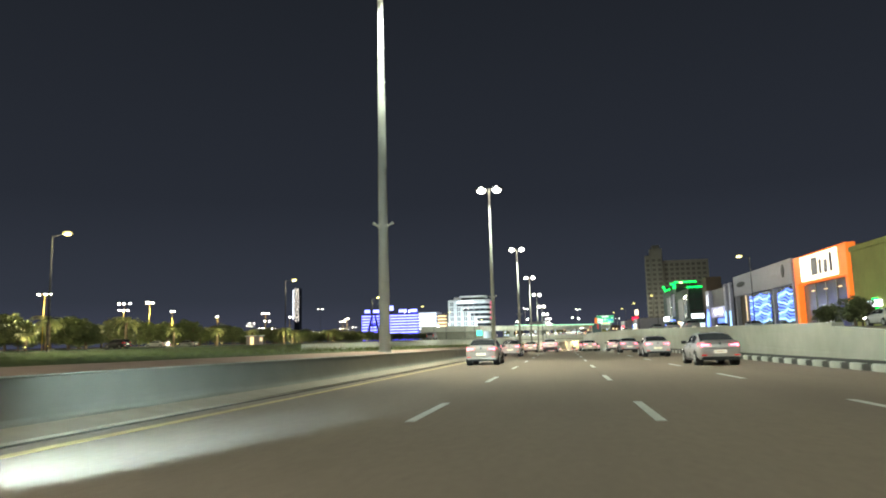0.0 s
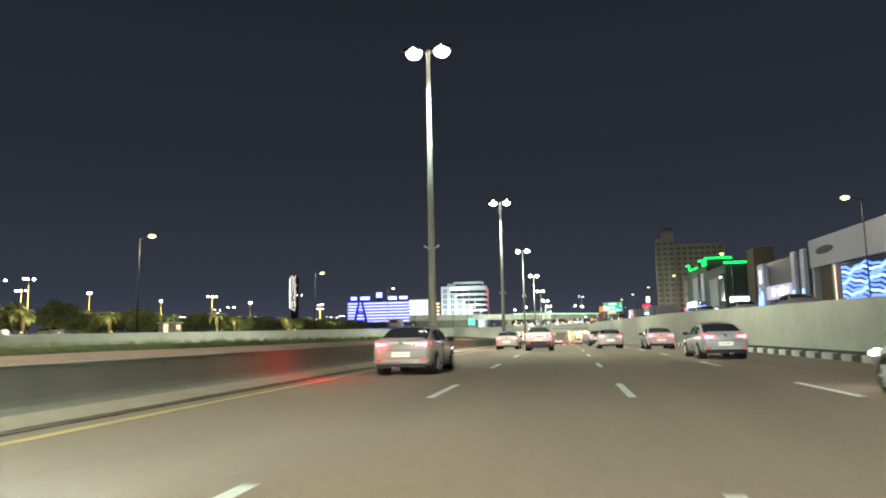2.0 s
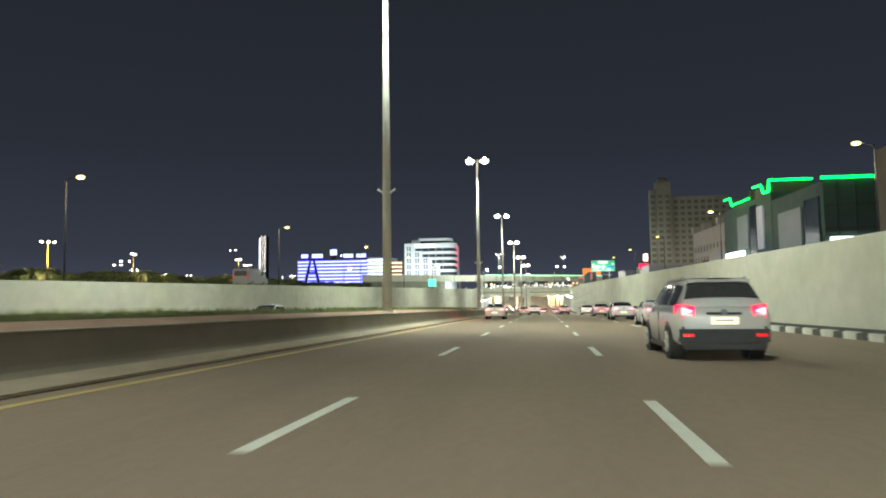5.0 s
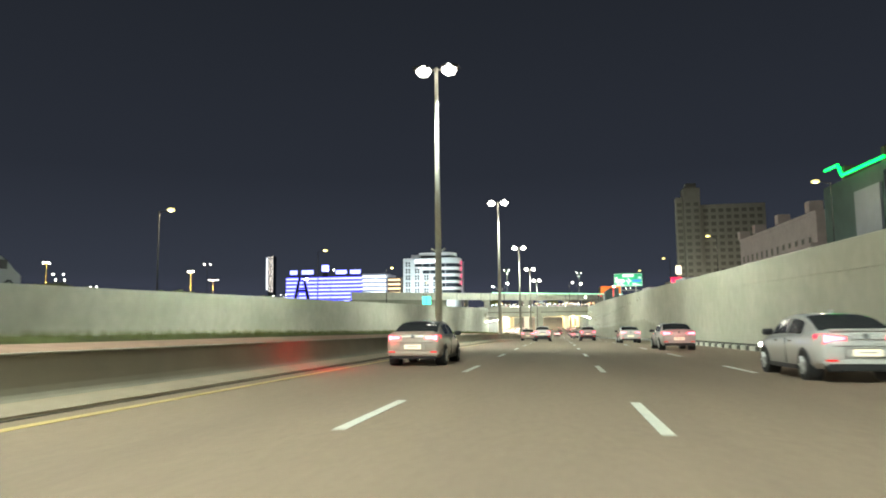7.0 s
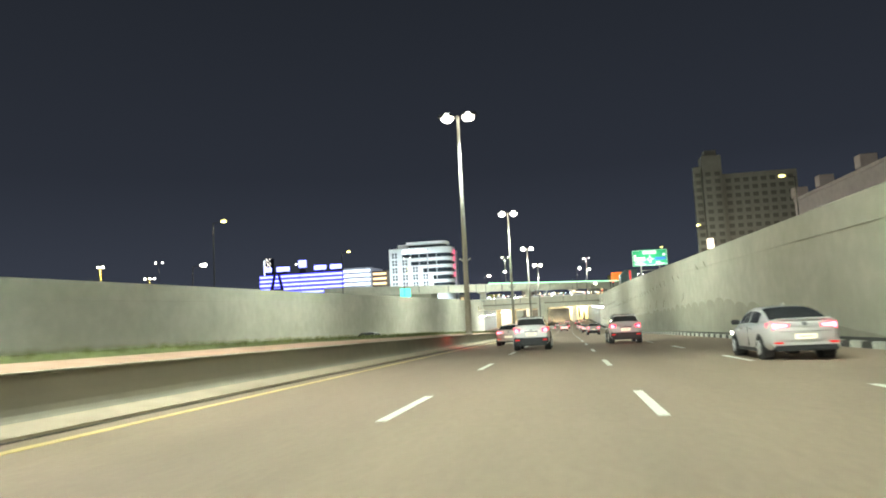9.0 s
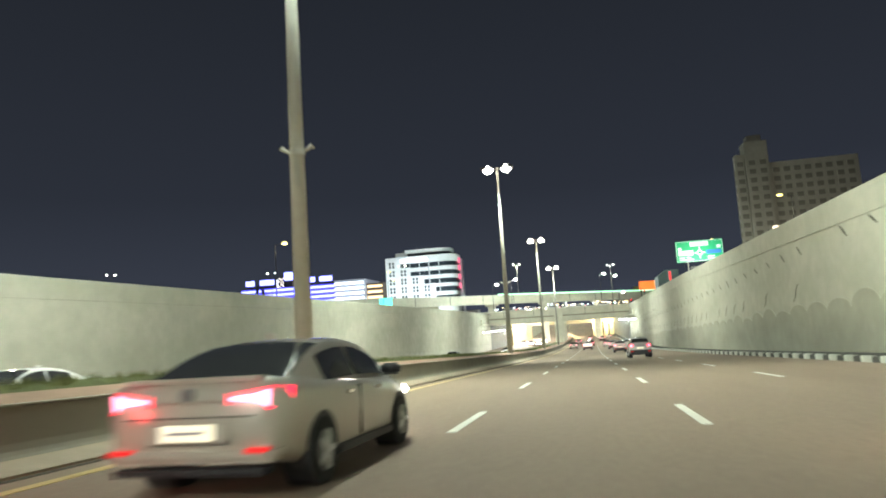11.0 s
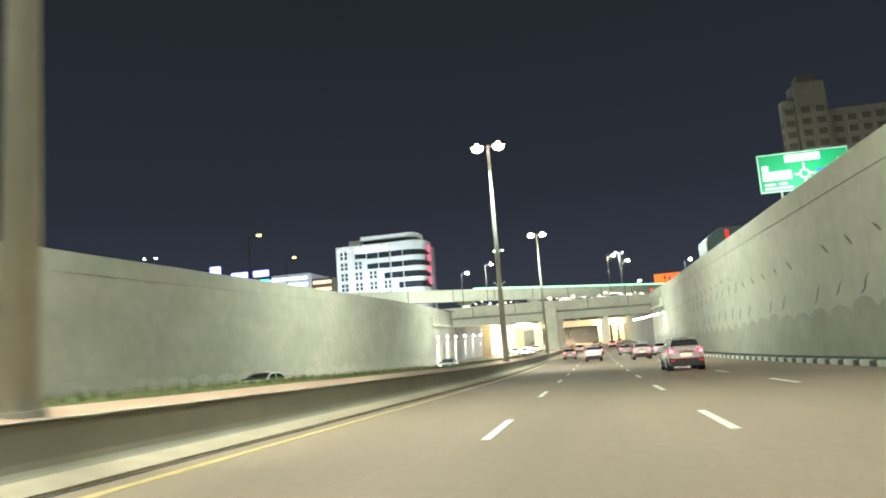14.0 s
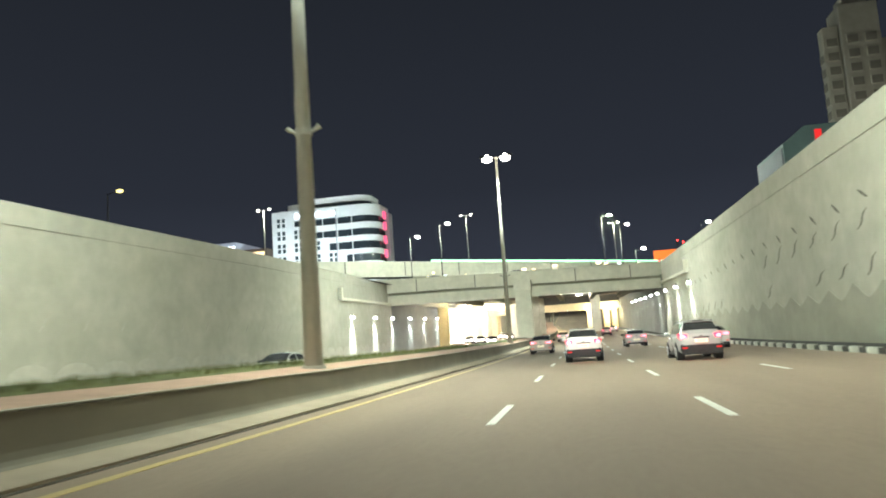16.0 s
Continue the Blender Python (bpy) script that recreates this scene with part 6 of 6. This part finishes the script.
for x, y, kind in ((15.0, 2, silver), (14.8, 20, silver), (14.7, 39, silver), (14.7, 57, silver), (11.95, 85, grey_suv), (14.6, 108, silver), (14.6, 125.5, silver), (14.6, 170.5, silver),
                   (3.9, -30.2, champ), (3.9, 8.0, champ), (3.9, 65, champ), (4.0, 131.5, champ), (4.6, 198, champ), (6.75, 57, white_suv), (6.75, 186, white_suv),
                   (11.8, 62, champ), (11.9, 192, grey_suv), (12.3, 252, grey_suv), (12.3, 292, grey_suv)):
    copy_thing(kind, on_lane(x, y))
onc = car(on_lane(-9.0, 418, 180), "white saloon car with bright headlights coming out of the underpass", P_WHITE, False, "oncoming cars", True, False)
for x, y in ((-12.7, 428), (-16.3, 436), (-9.2, 450), (-12.8, 470), (-8.8, 330), (-12.4, 292), (-9.0, 208), (-12.5, 118)):
    copy_thing(onc, on_lane(x, y, 180))
for x, y, w, tint in ((3.78, 30.2, 900, (0.58, 0.88, 1.0)), (3.9, 8.0, 1500, (0.58, 0.88, 1.0)), (14.7, 147.5, 420, (1.0, 0.86, 0.62)), (14.7, 57, 420, (1.0, 0.86, 0.62)), (12.4, 327.5, 420, (0.9, 0.96, 1.0)), (7.5, 332.0, 380, (0.9, 0.96, 1.0)), (11.9, 192, 420, (1.0, 0.9, 0.7)), (12.3, 292, 420, (0.9, 0.96, 1.0))):
    x += drift(y)
    lamp("headlight_beam", "SPOT", look((x, y + 2.5, road_z(y + 2.5) + 0.68), (x, y + 17, road_z(y + 17) + 0.1)), w, tint, 0.25, 75)
lamp("headlight_beam", "SPOT", look((3.6, -27.7, road_z(-27.7) + 0.7), (0.6, -4, road_z(-4) + 1.1)), 7500, (0.55, 0.86, 1.0), 0.25, 52)
for x, y in ((-8, 415), (-11.7, 425), (-15, 433)):
    lamp("headlight_beam", "SPOT", look((x, y, road_z(y) + 0.8), (x, y - 25, road_z(y - 25) + 0.2)), 6000, (1.0, 0.98, 0.92), 0.1, 70)

for x, y, kind in ((33.5, 27, white_sedan), (31, 132, champ), (28, 176, silver), (31.5, 222, white_sedan), (28.5, 268, champ), (31, 318, silver)):
    copy_thing(kind, pose(x, y, 0.36))


def van(m):
    root = thing("van", "grey delivery van on the frontage road", "van", m=m)
    body = bmesh.new()
    side = ((-2.6, 0.45), (-2.6, 1.95), (-2.5, 2.12), (0.95, 2.15), (1.35, 2.02), (2.1, 1.25), (2.65, 1.02), (2.72, 0.45))
    rings = [[body.verts.new((x, y, z)) for y, z in side] for x in (-0.95, 0.95)]
    body.faces.new(rings[0]), body.faces.new(rings[1][::-1])
    for k in range(len(side)):
        body.faces.new((rings[0][k], rings[1][k], rings[1][(k + 1) % len(side)], rings[0][(k + 1) % len(side)]))
    bmesh.ops.bevel(body, geom=body.edges[:], offset=0.06, segments=2, affect="EDGES")
    part("body", body, P_DARKGREY, root)
    for s in (-1, 1):
        part("side_window", bx(min(s * 0.94, s * 0.958), max(s * 0.94, s * 0.958), 0.75, 1.55, 1.32, 1.88, 0.008), M_CARGLASS, root, "dark cab window")
        part("headlight", bx(s * 0.68 - 0.16, s * 0.68 + 0.16, 2.62, 2.735, 0.72, 0.9, 0.03), M_CHROME, root)
        part("tail_light", bx(s * 0.84 - 0.07, s * 0.84 + 0.07, -2.63, -2.55, 0.95, 1.4, 0.02), M_DULL_RED, root)
        for y in (-1.6, 1.7):
            b = bmesh.new()
            tube(b, (s * 0.74, y, 0.35), (s * 0.965, y, 0.35), 0.35, 0.35, 20)
            wheel = part("wheel", b, M_TYRE, root, "black tyre")
            b = bmesh.new()
            tube(b, (s * 0.95, y, 0.35), (s * 0.975, y, 0.35), 0.21, 0.2, 16)
            part("rim", b, M_RIM_DISC, wheel)
    part("rear_window", bx(-0.75, 0.75, -2.62, -2.58, 1.3, 1.85, 0.01), M_CARGLASS, root, "dark rear window")
    part("windscreen", box(bmesh.new(), -0.8, 0.8, -0.02, 0.02, -0.42, 0.42, 0.01), M_CARGLASS, root, "dark windscreen").matrix_local = pose(0, 1.76, 1.66, 44)
    return root


van(pose(-25.2, 142.4, -0.09))

# cars parked along the upper street and the frontage road
parked = car(pose(24.5, 74, 0.36), "parked dark grey saloon car on the upper street", P_DARKGREY, False, "parked cars", False, False)
for k, (x, y, a) in enumerate(((24.6, 60, 0), (24.4, 90, 0), (36.6, 76, 180), (36.5, 96, 180), (24.4, 150, 0), (24.5, 196, 0))):
    copy_thing(parked, pose(x, y, 0.36, 0, 0, a))
dark_parked = car(pose(-70, 78, -0.08, 0, 0, 80), "parked dark car beside the park", P_BLACK, True, "parked cars by the park", False, False)
for x, y, a in ((-70, 90, 85), (-69.5, 100, 80)):
    copy_thing(parked, pose(x, y, -0.15, 0, 0, a))
for x, y in ((7.5, 332.0), (12.4, 327.5), (14.7, 147.5), (11.9, 192), (14.7, 57), (12.3, 292), (6.75, 57)):
    lamp("tail_glow", "POINT", on_lane(x, y - 2.9) @ pose(0, 0, 0.85), 7, (1.0, 0.05, 0.05), 0.3)
for y in (26.4, 61.0, 127.6, 194.2):
    lamp("brake_glow", "POINT", on_lane(1.9, y) @ pose(0, 0, 0.8), 42, (1.0, 0.04, 0.05), 0.25)
for k, (x, y, a) in enumerate(((-16, 409, 90), (-9, 413, 90), (-2, 411, 90), (6, 416, 90), (14, 414, 90), (-12, 428, -90), (2, 431, -90), (10, 432, -90))):
    copy_thing(onc, pose(x, y, 0.25, 0, 0, 160 if k % 4 == 1 else a))
